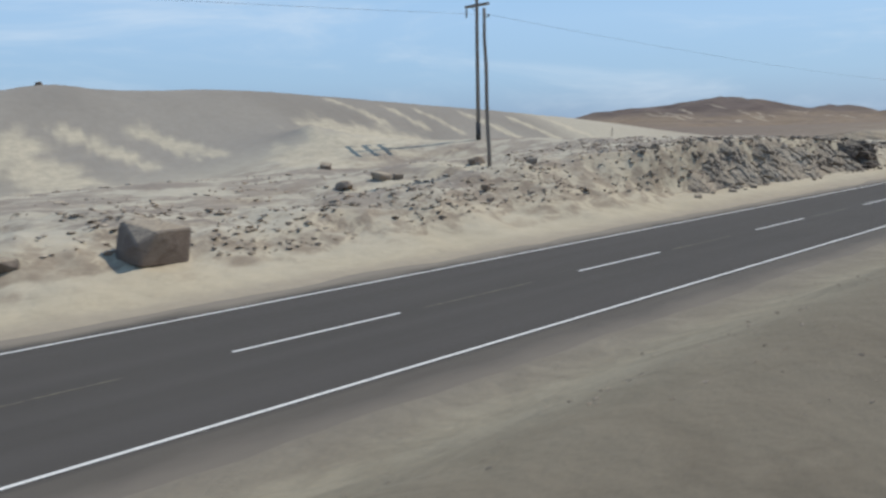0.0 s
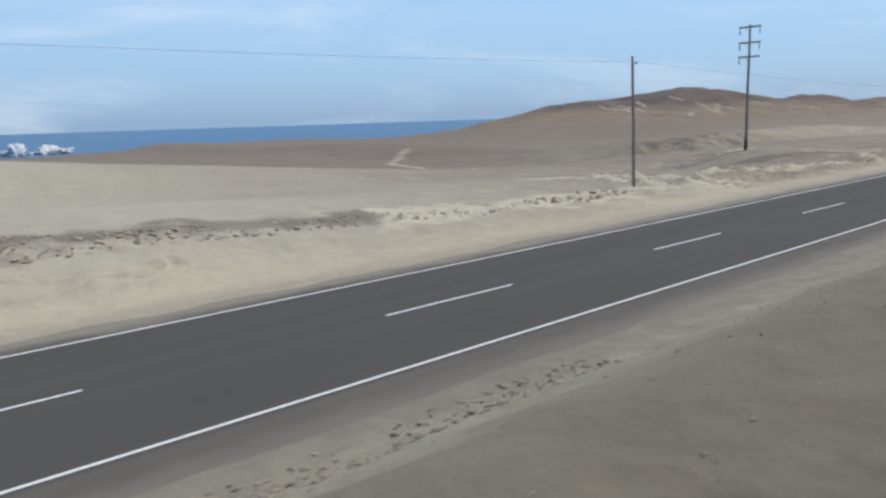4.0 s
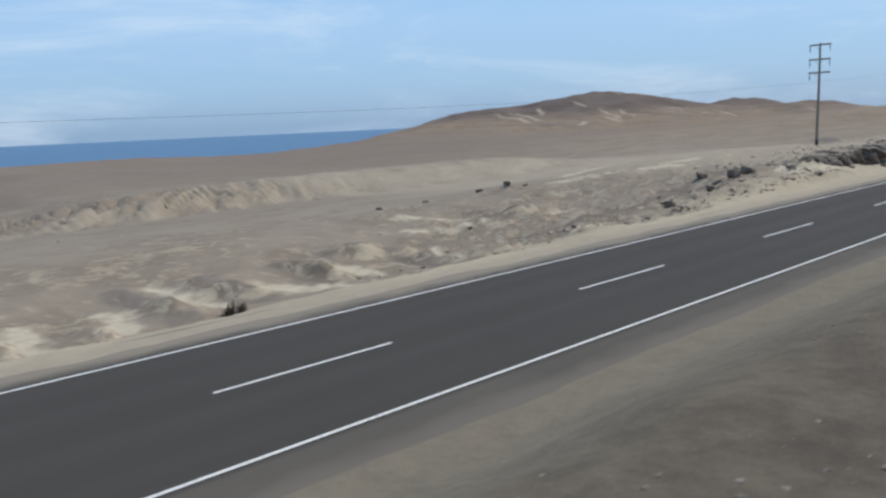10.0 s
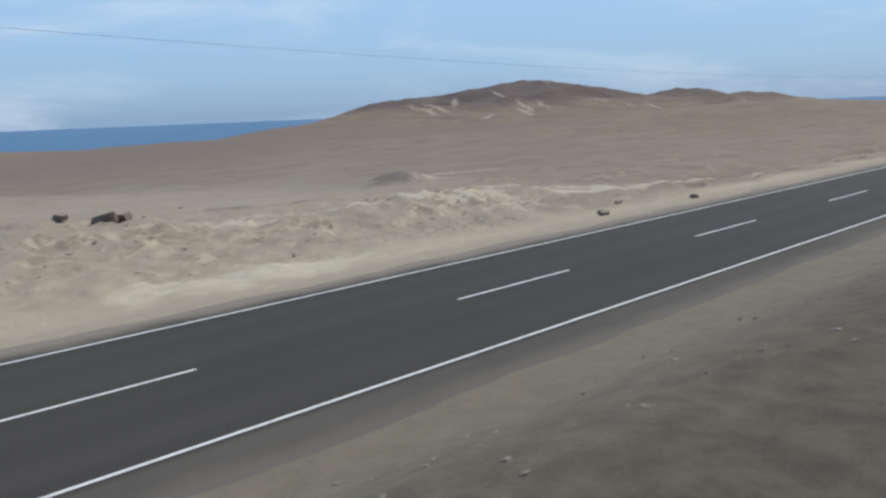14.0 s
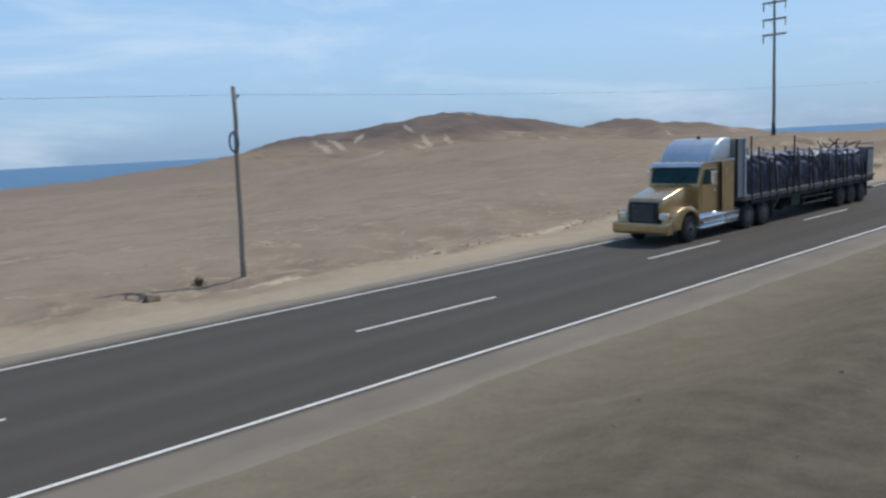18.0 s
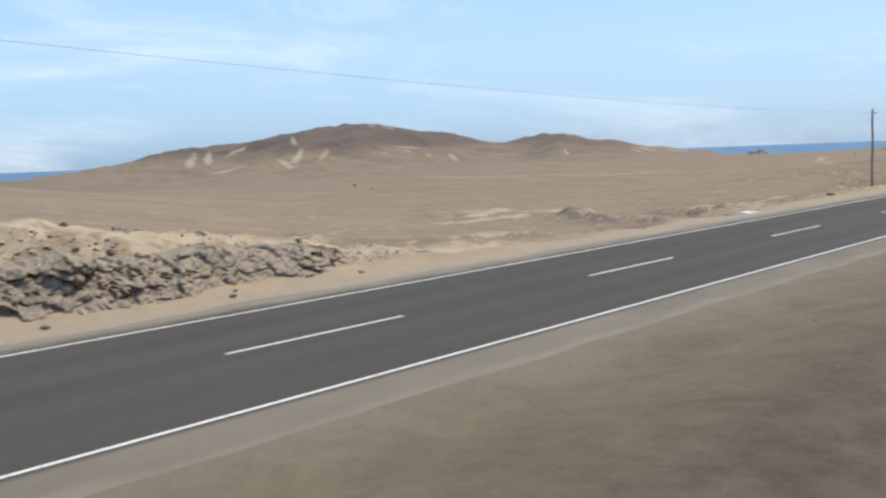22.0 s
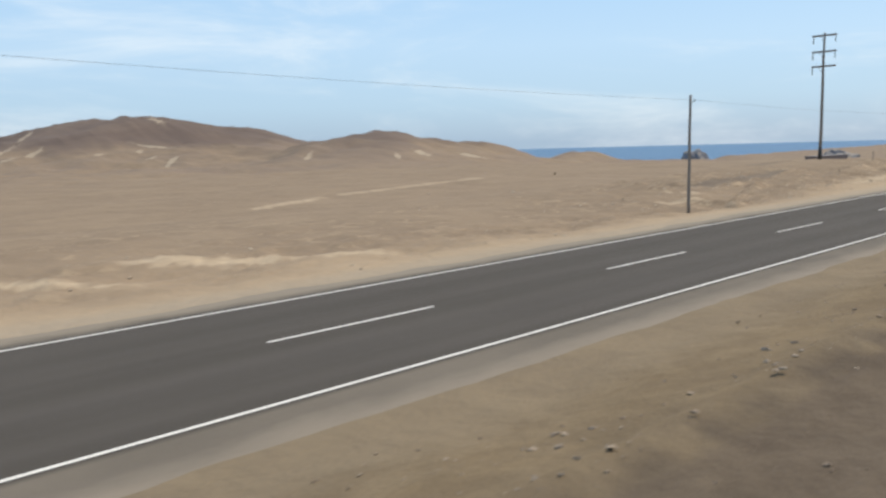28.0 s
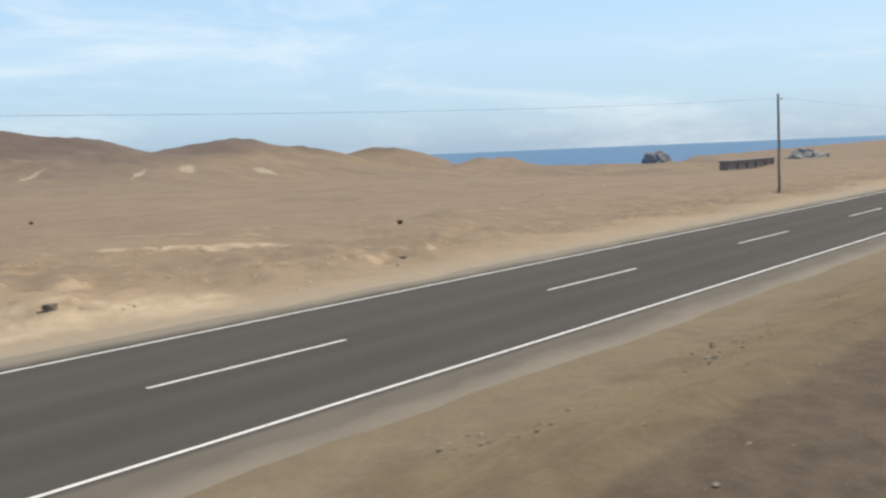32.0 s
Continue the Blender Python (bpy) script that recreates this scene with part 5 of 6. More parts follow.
stake = holder("marker_stake", Matrix.Translation((79.8, 56.5, at(79.8, 56.5))), "thin dark stake standing on the dune crest", "stake")
part("shaft", rod((0, 0, -0.3), (0.03, 0, 1.0), 0.05, 0.04, 8), WOOD, stake)
culvert = holder("culvert_slab", Matrix.Translation((532.3, 20.05, 0.0)), "whitewashed concrete culvert slab at the road edge", "culvert")
part("slab", prism(((-0.78, -0.3), (0.72, -0.3), (0.68, 0.05), (0.2, 0.09), (-0.3, 0.06), (-0.74, 0.10)), -0.3, 0.32, 0.03), WHITE, culvert)
part("wing_wall", block((-1.1, 0.0, -0.6), (-0.92, 0.75, 0.02), 0.03), CONCRETE, culvert)
part("wing_wall", block((0.92, 0.0, -0.6), (1.1, 0.75, 0.0), 0.03), CONCRETE, culvert)


def scrap(name, x, y, size, mat, label, category, seed):
    """A crumpled sheet of litter."""
    rnd = random.Random(seed)
    bm = bmesh.new()
    bmesh.ops.create_grid(bm, x_segments=5, y_segments=4, size=0.5)
    for v in bm.verts:
        v.co = Vector((v.co.x * size[0], v.co.y * size[1], rnd.uniform(0, 1) * size[2]))
    bmesh.ops.solidify(bm, geom=bm.faces[:], thickness=0.008)
    o = part(name, bm, mat, None, smooth=False)
    o.matrix_world = Matrix.Translation((x, y, at(x, y) + 0.012)) @ Matrix.Rotation(rnd.uniform(0, 3), 4, "Z")
    return tagged(o, label, category)


for k, (x, y, s) in enumerate(((478.0, 3.8, 0.16), (475.4, 4.6, 0.16), (436.5, 8.9, 0.14), (544.9, 3.6, 0.17), (657.0, 7.1, 0.2), (354.9, 9.1, 0.18), (455.0, 20.9, 0.3))):
    scrap("plastic_bag", x, y, (s * 0.5, s * 0.4, s * 0.22), BAG, "crumpled white plastic bag on the verge", "litter", 90 + k)
scrap("wood_board", 477.8, 4.05, (0.26, 0.06, 0.02), IRON, "broken dark board lying on the verge", "litter", 99)
TYRE_RUBBER = plain("tyre_rubber", (0.012, 0.012, 0.013), (0.03, 0.03, 0.03), 0.85, 0, 9)
for k, (x, y, s) in enumerate(((584.0, 22.3, 0.3), (568.0, 21.2, 0.3))):
    scrap("tyre_scrap", x, y, (s, s * 0.4, 0.14), TYRE_RUBBER, "shred of black tyre tread on sand", "litter", 110 + k)

# ---- far things: ruins, sea stacks ----
# shed walls and roof lightened, distance haze painted into both colours
ADOBE = plain("dark_adobe", (0.19, 0.15, 0.135), (0.25, 0.20, 0.18), 0.95, 0, 0.6, 0.05)
ROOF = plain("tin_roof", (0.15, 0.125, 0.12), (0.21, 0.18, 0.17), 0.6, 0.2, 0.5, 0.01)


def shed(x0, x1, y, depth, h, label):
    z = min(at(x0, y), at(x1, y)) - 0.6
    e = holder("long_shed", Matrix.Translation(((x0 + x1) / 2, y, z)), label, "shed")
    w = (x1 - x0) / 2
    n = max(4, int(w / 4))
    for k in range(n):
        a = -w + 2 * w * k / n
        part("pier", block((a, -0.25, 0), (a + 0.82 * 2 * w / n, 0.25, h), 0.05), ADOBE, e)
        part("spandrel", block((a + 0.82 * 2 * w / n, -0.2, h * 0.72), (a + 2 * w / n, 0.2, h - 0.1), 0.03), ADOBE, e)
    part("back_wall", block((-w, depth - 0.4, 0), (w, depth, h)), ADOBE, e)
    part("end_wall", block((-w - 0.4, -0.25, 0), (-w, depth, h), 0.05), ADOBE, e)
    part("end_wall", block((w, -0.25, 0), (w + 0.4, depth, h), 0.05), ADOBE, e)
    part("roof", prism(((-w - 0.8, h), (w + 0.8, h), (w + 0.8, h + 0.3), (-w - 0.8, h + 0.5)), -0.7, depth + 0.5, 0.04), ROOF, e)
    return e


shed(1040, 1086, 166, 4, 4.2, "long low dark adobe shed on the plain")
shed(1190, 1330, 172, 5, 3.4, "long dark brick shed far off in haze")


def stack(x, y, z0, z1, r, seed, mat, label, rough=0.5):
    rnd = random.Random(seed)
    bm = bmesh.new()
    bmesh.ops.create_icosphere(bm, subdivisions=4, radius=1)
    for v in bm.verts:
        n = 0.75 + rough * noise.fractal(v.co * 1.7 + Vector((seed, 0, 0)), 0.8, 2.2, 5 if rough > 0.4 else 3)
        c = v.co * n
        v.co = Vector((c.x * r, c.y * r * 0.8, (c.z if c.z > 0 else c.z * 0.3) * (z1 - z0)))
    o = part("sea_rock", bm, mat, None, smooth=False)
    o.location = (x, y, z0)
    return tagged(o, label, "sea rock")


GUANO = rock_material("guano_rock", (0.62, 0.61, 0.59), (0.86, 0.85, 0.83), (0.80, 0.79, 0.77))
# rock grey lightened: sea haze is put into the colour
HEAD = rock_material("headland_rock", (0.17, 0.165, 0.17), (0.25, 0.24, 0.24), (0.25, 0.24, 0.24))
stack(408, 1420, -44, -20, 26, 3, GUANO, "white guano covered rock rising from the sea")
stack(470, 1440, -44, -27, 38, 4, GUANO, "low pale sea rock off the coast")
stack(1618, 556, -43, -6, 34, 5, HEAD, "dark rocky headland standing at the shore", 0.28)
stack(1760, 420, -38, -13, 44, 6, HEAD, "dark rocky knoll beyond the plain", 0.25)

# ---- truck with flatbed trailer ----
GOLD = plain("gold_paint", (0.40, 0.26, 0.11), (0.46, 0.31, 0.145), 0.24, 0.55, 3, 0.0004, 0.5)
GOLD.node_tree.nodes["Principled BSDF"].inputs["Coat Weight"].default_value = 0.7
GOLD.node_tree.nodes["Principled BSDF"].inputs["Coat Roughness"].default_value = 0.08
CHROME = plain("chrome", (0.72, 0.73, 0.75), (0.82, 0.83, 0.85), 0.13, 1.0, 3, 0.0006)
SILVER = plain("silver_panel", (0.42, 0.44, 0.47), (0.52, 0.54, 0.57), 0.35, 0.5, 2, 0.001)
STEEL = plain("grey_steel", (0.17, 0.17, 0.17), (0.27, 0.265, 0.26), 0.6, 0.4, 4)
CHASSIS = plain("black_chassis", (0.014, 0.014, 0.015), (0.035, 0.033, 0.03), 0.7, 0.1, 5)
GLASS = plain("dark_glass", (0.016, 0.042, 0.046), (0.024, 0.056, 0.06), 0.06, 0, 1, 0.0, 0.12)
LAMP = plain("lamp_glass", (0.6, 0.6, 0.55), (0.75, 0.72, 0.65), 0.1, 0, 9, 0.0, 0.6)
AMBER = plain("amber_lens", (0.5, 0.12, 0.02), (0.6, 0.2, 0.03), 0.2)
PANEL = plain("grey_sheet_metal", (0.185, 0.19, 0.20), (0.225, 0.23, 0.24), 0.45, 0.3, 0.8, 0.0005, 0.4, 2)
BEAM = plain("dirty_steel_beam", (0.07, 0.066, 0.06), (0.13, 0.122, 0.11), 0.75, 0.2, 4)
STAKE = plain("dark_stake_timber", (0.030, 0.022, 0.018), (0.075, 0.055, 0.043), 0.85, 0, 6)
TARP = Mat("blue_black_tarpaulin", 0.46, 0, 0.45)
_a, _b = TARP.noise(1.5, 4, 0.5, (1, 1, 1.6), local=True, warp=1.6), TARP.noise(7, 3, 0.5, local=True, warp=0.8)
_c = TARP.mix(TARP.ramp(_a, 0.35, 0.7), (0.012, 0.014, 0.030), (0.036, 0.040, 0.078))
# faces that point up are mixed towards pale grey
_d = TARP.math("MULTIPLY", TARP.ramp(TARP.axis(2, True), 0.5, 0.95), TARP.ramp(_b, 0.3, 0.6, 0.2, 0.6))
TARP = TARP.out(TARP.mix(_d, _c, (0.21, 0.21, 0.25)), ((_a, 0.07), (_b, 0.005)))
PLANK = plain("bed_timber", (0.14, 0.12, 0.10), (0.28, 0.25, 0.21), 0.85, 0, 3)

DULL = plain("dusty_rim", (0.055, 0.054, 0.052), (0.11, 0.108, 0.10), 0.7, 0.2, 8)
# trailer rims: shade under the bed is put into the colour
SHADED_RIM = plain("shaded_rim", (0.02, 0.02, 0.02), (0.042, 0.04, 0.037), 0.7, 0.2, 8)
TX = 440.0


def fx(x):
    return TX - x


truck = holder("truck", pose(TX, 16.45, 0, 0, 0, 180), "gold long-nose truck pulling a loaded flatbed trailer", "truck")


def wheel(x, side, r, w, rim_mat, dual):
    """side +1 is the truck's left; x along the world."""
    y0 = side * 1.22
    t = part("wheel", None or rod((fx(x), y0, r), (fx(x), y0 - side * w, r), r, r, 28), TYRE_RUBBER, truck)
    bevelled = bmesh.new()
    bevelled.from_mesh(t.data)
    bmesh.ops.bevel(bevelled, geom=[e for e in bevelled.edges if len(e.link_faces) == 2 and any(len(f.verts) > 8 for f in e.link_faces)], offset=0.06, segments=3, affect="EDGES")
    bevelled.to_mesh(t.data)
    bevelled.free()
    rim = rod((fx(x), y0 + side * 0.004, r), (fx(x), y0 - side * 0.05, r), r * 0.5, r * 0.46, 24)
    part("rim", rim, rim_mat, t)
    hub = rod((fx(x), y0 - side * 0.02, r), (fx(x), y0 + side * (0.03 if dual else 0.09), r), r * 0.24, r * 0.18, 16)
    for k in range(8):
        a = k * math.pi / 4
        rod((fx(x) + r * 0.4 * math.cos(a), y0, r + r * 0.4 * math.sin(a)), (fx(x) + r * 0.4 * math.cos(a), y0 + side * 0.03, r + r * 0.4 * math.sin(a)), 0.025, 0.025, 6, hub)
    part("hub", hub, rim_mat, t)


for side in (1, -1):
    wheel(431.25, side, 0.52, 0.32, DULL, False)
    for x in (435.75, 437.1):
        wheel(x, side, 0.52, 0.58, DULL, True)
    for x in (445.2, 446.5, 447.8):
        wheel(x, side, 0.50, 0.56, SHADED_RIM, True)
for x in (431.25, 435.75, 437.1, 445.2, 446.5, 447.8):
    part("axle", rod((fx(x), -1.0, 0.52), (fx(x), 1.0, 0.52), 0.09, 0.09, 10), CHASSIS, truck)
for side in (1, -1):
    part("chassis_rail", block((fx(438.3), side * 0.42 - 0.06, 0.72), (fx(430.4), side * 0.42 + 0.06, 1.0), 0.01), CHASSIS, truck)
# cab: hood, cabin, sleeper
hood = part("hood", prism(((fx(430.05), 1.0), (fx(430.0), 1.45), (fx(430.15), 1.72), (fx(431.4), 2.02), (fx(432.15), 2.12), (fx(432.2), 0.95)), -0.78, 0.78, 0.09), GOLD, truck, smooth=True)
part("grille", prism(((fx(430.0), 0.85), (fx(429.93), 0.85), (fx(429.95), 1.6), (fx(430.05), 1.62)), -0.62, 0.62, 0.01), CHASSIS, hood, "dark grille")
for k in range(7):
    part("grille_bar", block((fx(429.94), -0.46, 0.92 + 0.09 * k), (fx(429.91), 0.46, 0.94 + 0.09 * k)), STEEL, hood)
part("bumper", prism(((fx(429.75), 0.42), (fx(429.68), 0.5), (fx(429.68), 0.8), (fx(429.8), 0.86), (fx(430.1), 0.86), (fx(430.1), 0.42)), -1.2, 1.2, 0.04), GOLD, truck)
for side in (1, -1):
    y0, y1 = (0.72, 1.22) if side > 0 else (-1.22, -0.72)
    arc = [(fx(431.25) + 0.64 * math.cos(a), 0.52 + 0.64 * math.sin(a)) for a in [math.pi * k / 12 for k in range(13)]]
    top = [(fx(432.0), 0.62), (fx(431.85), 1.12), (fx(431.4), 1.36), (fx(430.9), 1.38), (fx(430.35), 1.25), (fx(430.05), 1.05), (fx(429.95), 0.62)]
    f = part("fender", prism([(fx(431.95), 0.55)] + top[1:-1] + [(fx(430.0), 0.55)] + arc, y0, y1, 0.045), GOLD, truck, smooth=True)
    part("headlight", block((fx(430.15), side * 0.86 - 0.16, 0.98), (fx(429.92), side * 0.86 + 0.16, 1.2), 0.04), LAMP, f)
    part("turn_lamp", block((fx(430.25), side * 1.12 - 0.05, 1.0), (fx(430.0), side * 1.12 + 0.05, 1.12), 0.02), AMBER, f)
cab = part("cab", prism(((fx(432.05), 0.95), (fx(432.05), 2.1), (fx(432.3), 2.86), (fx(432.45), 2.93), (fx(433.5), 2.95), (fx(433.5), 0.95)), -1.12, 1.12, 0.05), GOLD, truck)
part("windshield", prism(((fx(432.12), 2.12), (fx(432.03), 2.15), (fx(432.22), 2.74), (fx(432.3), 2.72)), -1.0, 1.0, 0.01), GLASS, cab)
part("wiper", rod((fx(431.98), 0.1, 2.17), (fx(432.11), 0.6, 2.45), 0.012, 0.012, 6), CHASSIS, cab)
part("visor", prism(((fx(432.2), 2.76), (fx(432.12), 2.77), (fx(432.26), 2.91), (fx(432.46), 2.95), (fx(432.46), 2.93), (fx(432.3), 2.87)), -1.1, 1.1, 0.005), SILVER, cab, "silver sun visor")
for k in range(5):
    part("roof_lamp", block((fx(432.72), -0.85 + 0.4 * k, 2.9), (fx(432.62), -0.75 + 0.4 * k, 2.96), 0.02), CHASSIS, cab)
sleeper = part("sleeper", prism(((fx(433.5), 0.85), (fx(433.5), 2.93), (fx(434.5), 2.98), (fx(434.5), 0.85)), -1.24, 1.24, 0.05), GOLD, truck)
part("roof_fairing", prism(((fx(432.75), 2.9), (fx(433.0), 3.25), (fx(433.35), 3.58), (fx(433.8), 3.78), (fx(434.1), 3.82), (fx(434.5), 3.8), (fx(434.5), 2.95)), -1.1, 1.1, 0.12), SILVER, truck,
     "silver wind deflector on the roof", smooth=True)
part("marker_lamp", block((fx(434.02), -0.06, 3.8), (fx(433.9), 0.06, 3.9), 0.02), CHASSIS, truck, "small dark roof lamp")
for side in (1, -1):
    s = side
    door = part("door", block((fx(433.35), s * 1.12 - 0.02, 1.05), (fx(432.2), s * 1.12 + 0.02, 2.72), 0.015), GOLD, truck)
    part("door_window", prism(((fx(433.25), 2.05), (fx(433.25), 2.62), (fx(432.42), 2.66), (fx(432.24), 2.1)), s * 1.125, s * 1.148, 0.006), GLASS, door)
    part("door_handle", block((fx(433.25), s * 1.14 - 0.02, 1.78), (fx(433.08), s * 1.14 + 0.02, 1.84), 0.01), CHROME, door)
    part("sleeper_window", block((fx(434.0), s * 1.245 - 0.012, 2.3), (fx(433.82), s * 1.245 + 0.012, 2.62), 0.01), CHROME, sleeper)
    part("side_hatch", block((fx(434.4), s * 1.245 - 0.01, 1.05), (fx(433.65), s * 1.245 + 0.01, 1.6), 0.01), GOLD, sleeper)
    part("drip_rail", rod((fx(432.5), s * 1.125, 2.93), (fx(433.5), s * 1.125, 2.945), 0.02, 0.02, 8), CHROME, cab, "bright roof edge strip")
    part("drip_rail", rod((fx(433.52), s * 1.245, 2.93), (fx(434.48), s * 1.245, 2.965), 0.022, 0.022, 8), CHROME, sleeper, "bright roof edge strip")
    part("door_seam", block((fx(433.52), s * 1.2 - 0.05, 1.0), (fx(433.5), s * 1.2 + 0.052, 2.85)), CHASSIS, sleeper)
    arm = part("mirror", block((fx(432.68), s * 1.42 - 0.1, 2.05), (fx(432.5), s * 1.42 + 0.1, 2.6), 0.04), CHROME, truck)
    part("mirror_arm", rod((fx(432.6), s * 1.12, 2.62), (fx(432.58), s * 1.42, 2.58), 0.015, 0.015, 6), CHROME, arm)
    tank = part("fuel_tank", rod((fx(434.9), s * 0.92, 0.72), (fx(432.2), s * 0.92, 0.72), 0.30, 0.30, 24), CHROME, truck, smooth=False)
    for xx in (432.6, 433.5, 434.4):
        part("tank_strap", rod((fx(xx), s * 0.92, 0.72), (fx(xx + 0.06), s * 0.92, 0.72), 0.306, 0.306, 24), STEEL, tank)
    skirt = part("side_step", block((fx(434.95), s * 1.13 - 0.02, 0.42), (fx(432.0), s * 1.13 + 0.02, 0.98), 0.01), STEEL, truck, "chrome running board and side skirt")
    part("skirt_roll", rod((fx(434.95), s * 1.10, 0.83), (fx(432.0), s * 1.10, 0.83), 0.15, 0.15, 28), CHROME, skirt, "rounded chrome skirt", smooth=True)
    part("step_tread", block((fx(434.9), s * 1.2 - 0.07, 0.60), (fx(432.1), s * 1.2 + 0.05, 0.64), 0.015), CHROME, skirt, "chrome step")
    part("skirt_roll", rod((fx(434.95), s * 1.14, 0.46), (fx(432.0), s * 1.14, 0.46), 0.085, 0.085, 22), CHROME, skirt, "rounded chrome lower rail", smooth=True)
    for xx in (432.55, 433.5, 434.4):
        part("step_bracket", block((fx(xx + 0.16), s * 1.2 - 0.04, 0.66), (fx(xx), s * 1.2 + 0.06, 0.72), 0.01), CHROME, skirt)
    part("exhaust_pipe", rod((fx(434.62), s * 0.95, 1.0), (fx(434.62), s * 0.95, 3.4), 0.075, 0.075, 14), CHROME, truck, smooth=False)
    part("mud_flap", block((fx(437.78), s * 0.95 - 0.28, 0.25), (fx(437.75), s * 0.95 + 0.28, 0.95)), CHASSIS, truck)
part("fifth_wheel", block((fx(437.2), -0.5, 1.0), (fx(436.1), 0.5, 1.14), 0.04), CHASSIS, truck)
# trailer
bed = part("trailer_bed", block((fx(449.3), -1.25, 1.18), (fx(435.25), 1.25, 1.38), 0.015), PLANK, truck)
for k in range(14):
    x = 435.6 + k
    part("cross_member", block((fx(x + 0.05), -1.2, 1.05), (fx(x - 0.05), 1.2, 1.175)), CHASSIS, bed)
for s in (1, -1):
    part("trailer_rail", prism(((fx(435.4), 1.17), (fx(449.2), 1.17), (fx(449.2), 0.85), (fx(438.6), 0.75), (fx(437.6), 1.0), (fx(435.4), 1.0)), s * 0.5 - 0.06, s * 0.5 + 0.06), CHASSIS, bed)
    part("side_rave", block((fx(449.3), s * 1.27 - 0.02, 1.24), (fx(435.25), s * 1.27 + 0.02, 1.36), 0.005), BEAM, bed)
    # black strip added as the shade below the bed edge
    part("underbed_shade", block((fx(449.3), s * 1.2 - 0.03, 1.0), (fx(435.9), s * 1.2 + 0.03, 1.237), 0.005), CHASSIS, bed)
    for q in (0.5, 0.78):
        part("under_guard", block((fx(444.2), s * 1.16 - 0.02, q), (fx(440.9), s * 1.16 + 0.02, q + 0.06)), BEAM, bed)
    for xx in (441.0, 442.6, 444.1):
        part("guard_bracket", block((fx(xx + 0.03), s * 1.13 - 0.02, 0.5), (fx(xx - 0.03), s * 1.13 + 0.02, 1.15)), CHASSIS, bed)
    part("landing_leg", block((fx(438.75), s * 0.8 - 0.07, 0.25), (fx(438.6), s * 0.8 + 0.07, 1.1), 0.01), CHASSIS, bed)
    part("leg_brace", rod((fx(438.7), s * 0.8, 0.45), (fx(439.6), s * 0.8, 1.1), 0.03, 0.03, 8), STEEL, bed)
    part("tool_box", block((fx(440.6), s * 0.95 - 0.24, 0.55), (fx(439.75), s * 0.95 + 0.24, 1.05), 0.02), CHASSIS, bed)
    part("mud_flap", block((fx(448.55), s * 0.9 - 0.3, 0.25), (fx(448.5), s * 0.9 + 0.3, 1.0)), CHASSIS, bed)
part("suspension", block((fx(448.3), -0.5, 0.6), (fx(444.7), 0.5, 0.95), 0.03), CHASSIS, bed)
part("rear_bumper", block((fx(449.35), -1.2, 0.55), (fx(449.2), 1.2, 0.7), 0.02), STEEL, bed)
part("spare_carrier", rod((fx(440.1), -0.6, 0.62), (fx(440.1), 0.6, 0.62), 0.3, 0.3, 18), TYRE_RUBBER, bed)
board = part("headboard", block((fx(435.38), -1.25, 1.36), (fx(435.3), 1.25, 3.72), 0.01), PANEL, bed, "tall grey steel headboard")
for k in range(5):
    part("headboard_rib", block((fx(435.3), -1.2 + 0.6 * k - 0.03, 1.4), (fx(435.24), -1.2 + 0.6 * k + 0.03, 3.68)), STEEL, board)
for s in (1, -1):
    part("corner_post", block((fx(435.44), s * 1.22 - 0.05, 1.3), (fx(435.34), s * 1.22 + 0.05, 3.76), 0.01), SILVER, board, "pale corner post")
for s in (1, -1):
    wing = part("side_wing", block((fx(435.33), s * 1.2075 - 0.0175, 1.36), (fx(434.84), s * 1.2075 + 0.0175, 3.72), 0.008), PANEL, board)
    part("wing_edge", block((fx(434.835), s * 1.19 - 0.04, 1.36), (fx(434.74), s * 1.19 + 0.04, 3.73), 0.01), CHASSIS, wing, "dark front edge")
    for q in (2.1, 2.9):
        part("wing_seam", block((fx(435.32), s * 1.227 - 0.004, q), (fx(434.86), s * 1.227 + 0.004, q + 0.02)), STEEL, wing)
tail = part("tail_rack", block((fx(449.28), -1.22, 1.36), (fx(449.2), 1.22, 2.75), 0.01), STEEL, bed, "grey steel tail rack")
for s in (1, -1):
    part("rack_side", block((fx(449.2), s * 1.2 - 0.02, 1.4), (fx(448.4), s * 1.2 + 0.02, 2.6), 0.008), STEEL, tail)
part("rack_rail", rod((fx(449.24), -1.2, 2.95), (fx(449.24), 1.2, 2.95), 0.03, 0.03, 8), STEEL, tail)


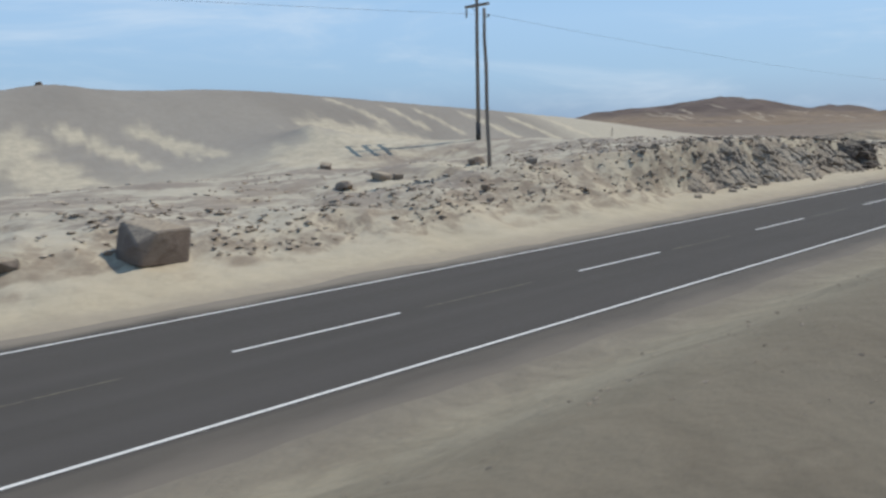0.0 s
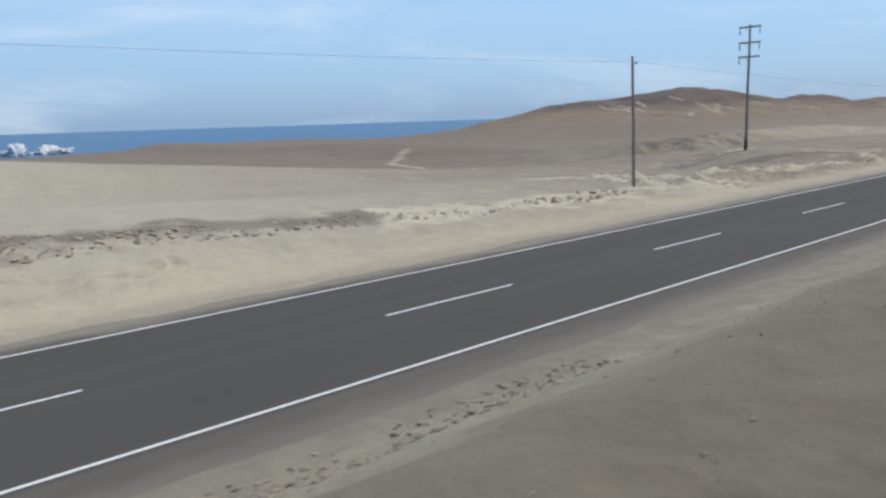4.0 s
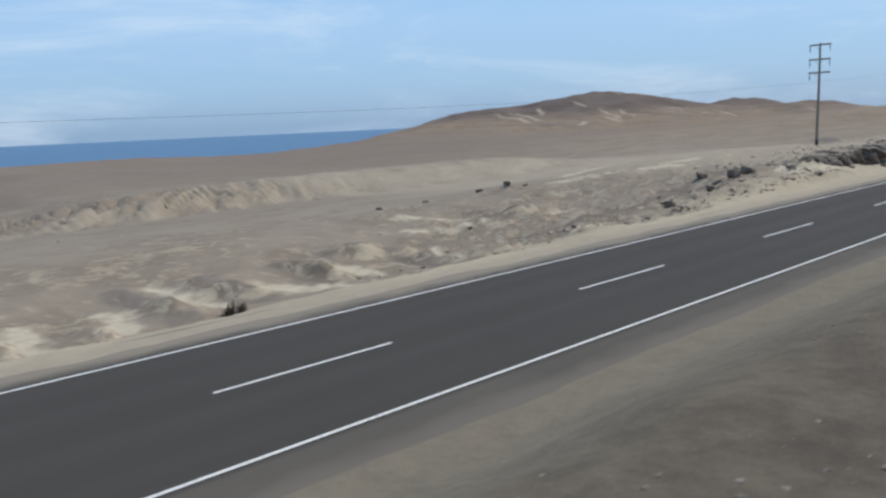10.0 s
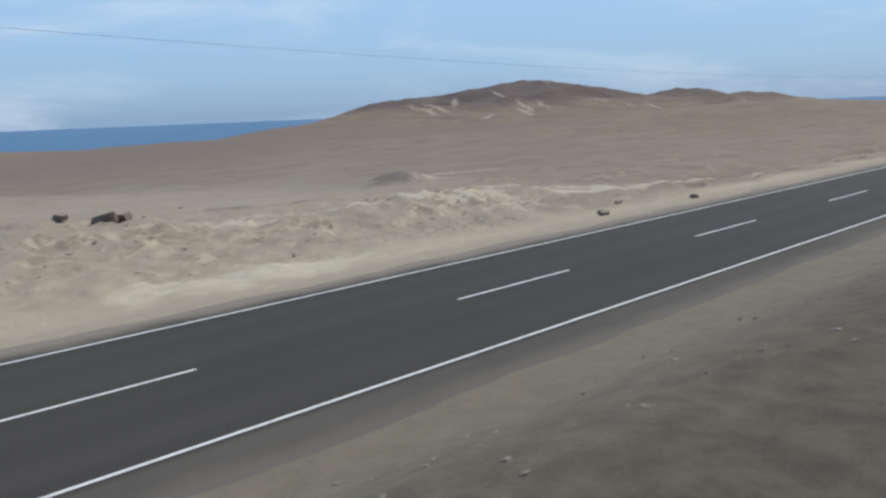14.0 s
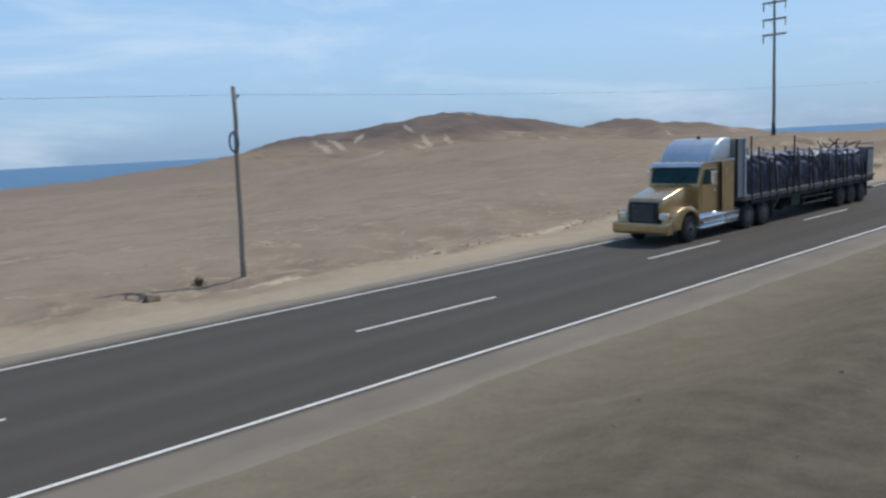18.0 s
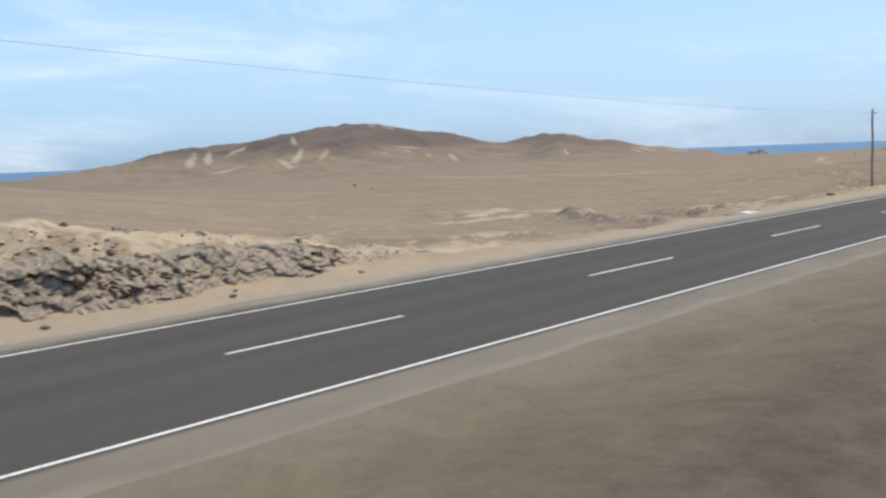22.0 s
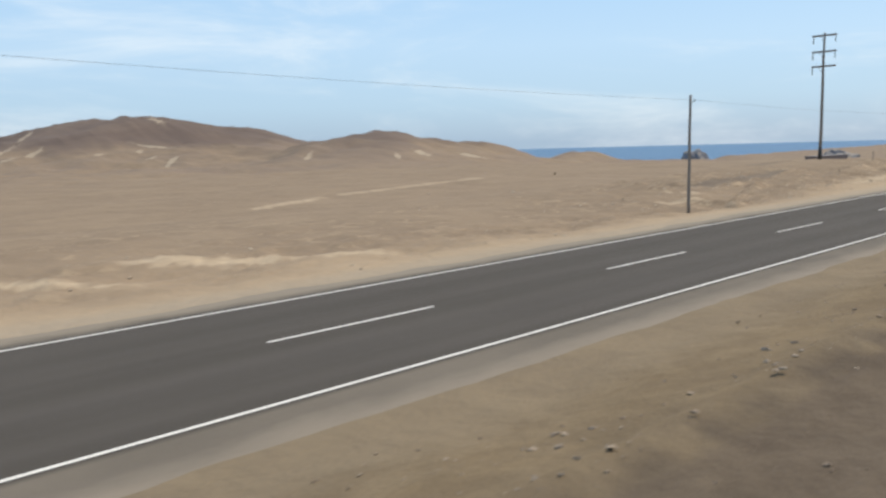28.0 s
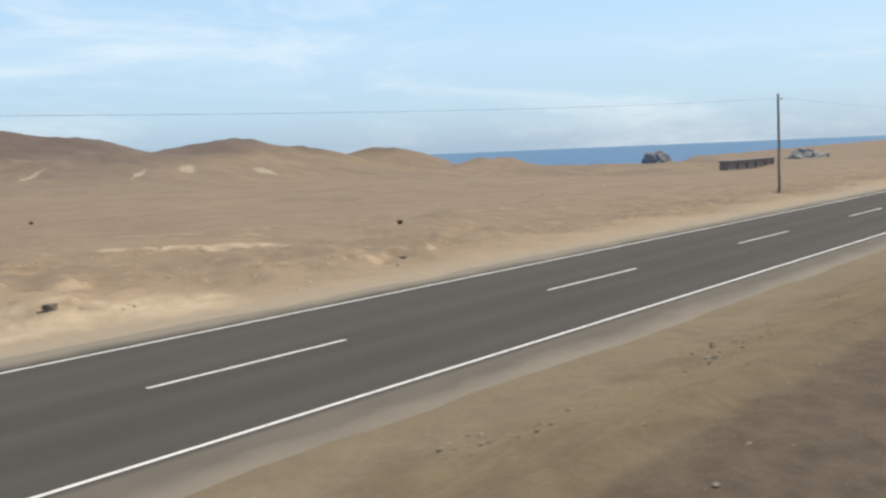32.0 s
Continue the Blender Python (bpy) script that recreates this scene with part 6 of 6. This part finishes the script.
def load(u0, u1, swell):
    """One stretch of a long bulging tarpaulined cargo, slack between its lashings."""
    rnd = random.Random(31)
    bm = bmesh.new()
    n, m = max(40, int(260 * (u1 - u0))), 34
    prev = None
    for i in range(n + 1):
        u = u0 + (u1 - u0) * i / n
        end = min(i, n - i) / n
        x = fx(435.6 + 12.9 * u)
        endc = min(1, min(u, 1 - u) * 26, end * 9 + (0.55 if 0.02 < u < 0.98 else 0)) ** 0.5
        hgt = (1.72 - 0.42 * u + 0.16 * noise.noise((u * 9, 0, 3)) + 0.10 * noise.noise((u * 30, 0, 5))) * (0.55 + 0.45 * endc) * swell
        tie = 0.12 * max(0, math.cos(u * 2 * math.pi * 8 + 0.8)) ** 8
        ring = []
        for j in range(m + 1):
            a = math.pi * j / m
            c, s = math.cos(a), math.sin(a)
            yy = 1.14 * math.copysign(abs(c) ** 0.42, c) * (0.9 + 0.1 * endc)
            zz = hgt * s ** 0.55 if s > 1e-6 else 0
            fold = noise.noise((u * 17 + 0.16 * j, j * 0.22, 7))
            crease = 0.11 * (1 - 2.4 * abs(fold)) + 0.05 * noise.noise((u * 52 - 0.2 * j, j * 0.5, 9))
            yy += (crease - tie * 1.3) * (1 if c > 0 else -1) * (0.3 + s)
            ring.append(bm.verts.new((x, max(-1.21, min(1.21, yy)), 1.385 + max(0, zz + 0.6 * crease * s - tie * s))))
        if prev:
            for j in range(m):
                bm.faces.new((prev[j], prev[j + 1], ring[j + 1], ring[j]))
        else:
            bm.faces.new(ring)
        prev = ring
    bm.faces.new(prev)
    return bm


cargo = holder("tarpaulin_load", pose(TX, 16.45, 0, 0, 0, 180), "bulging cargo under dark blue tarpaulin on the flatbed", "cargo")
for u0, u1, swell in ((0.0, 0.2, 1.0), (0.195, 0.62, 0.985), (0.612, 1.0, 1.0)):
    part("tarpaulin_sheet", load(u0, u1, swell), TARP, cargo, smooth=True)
rnd = random.Random(17)
for s in (1, -1):
    for k in range(17):
        x = 435.9 + k * 0.77 + rnd.uniform(-0.2, 0.2)
        h = rnd.uniform(2.75, 3.35) - 0.03 * k + (0.55 if k in (0, 1, 5, 11) else 0)
        part("stake", block((fx(x) - 0.04, s * 1.265 - 0.035, 1.1), (fx(x) + 0.04, s * 1.265 + 0.035, 1.6 + 0.5 * rnd.random()), 0.005), CHASSIS, bed, "steel side stake")
        part("stake_pole", rod((fx(x), s * 1.27, 1.38), (fx(x) + rnd.gauss(0, 0.12), s * (1.28 - rnd.uniform(0, 0.1)), h), 0.048, 0.036, 8), STAKE, bed, "rough dark wooden stake")
for k in range(7):
    x, lean = 446.6 + 0.36 * k, rnd.uniform(-0.5, 0.9)
    part("stake_pole", rod((fx(x), rnd.uniform(-1, 1), 2.3), (fx(x + lean), rnd.uniform(-1.1, 1.1), rnd.uniform(3.0, 3.35)), 0.04, 0.03, 7), STAKE, bed, "rough dark wooden stake")
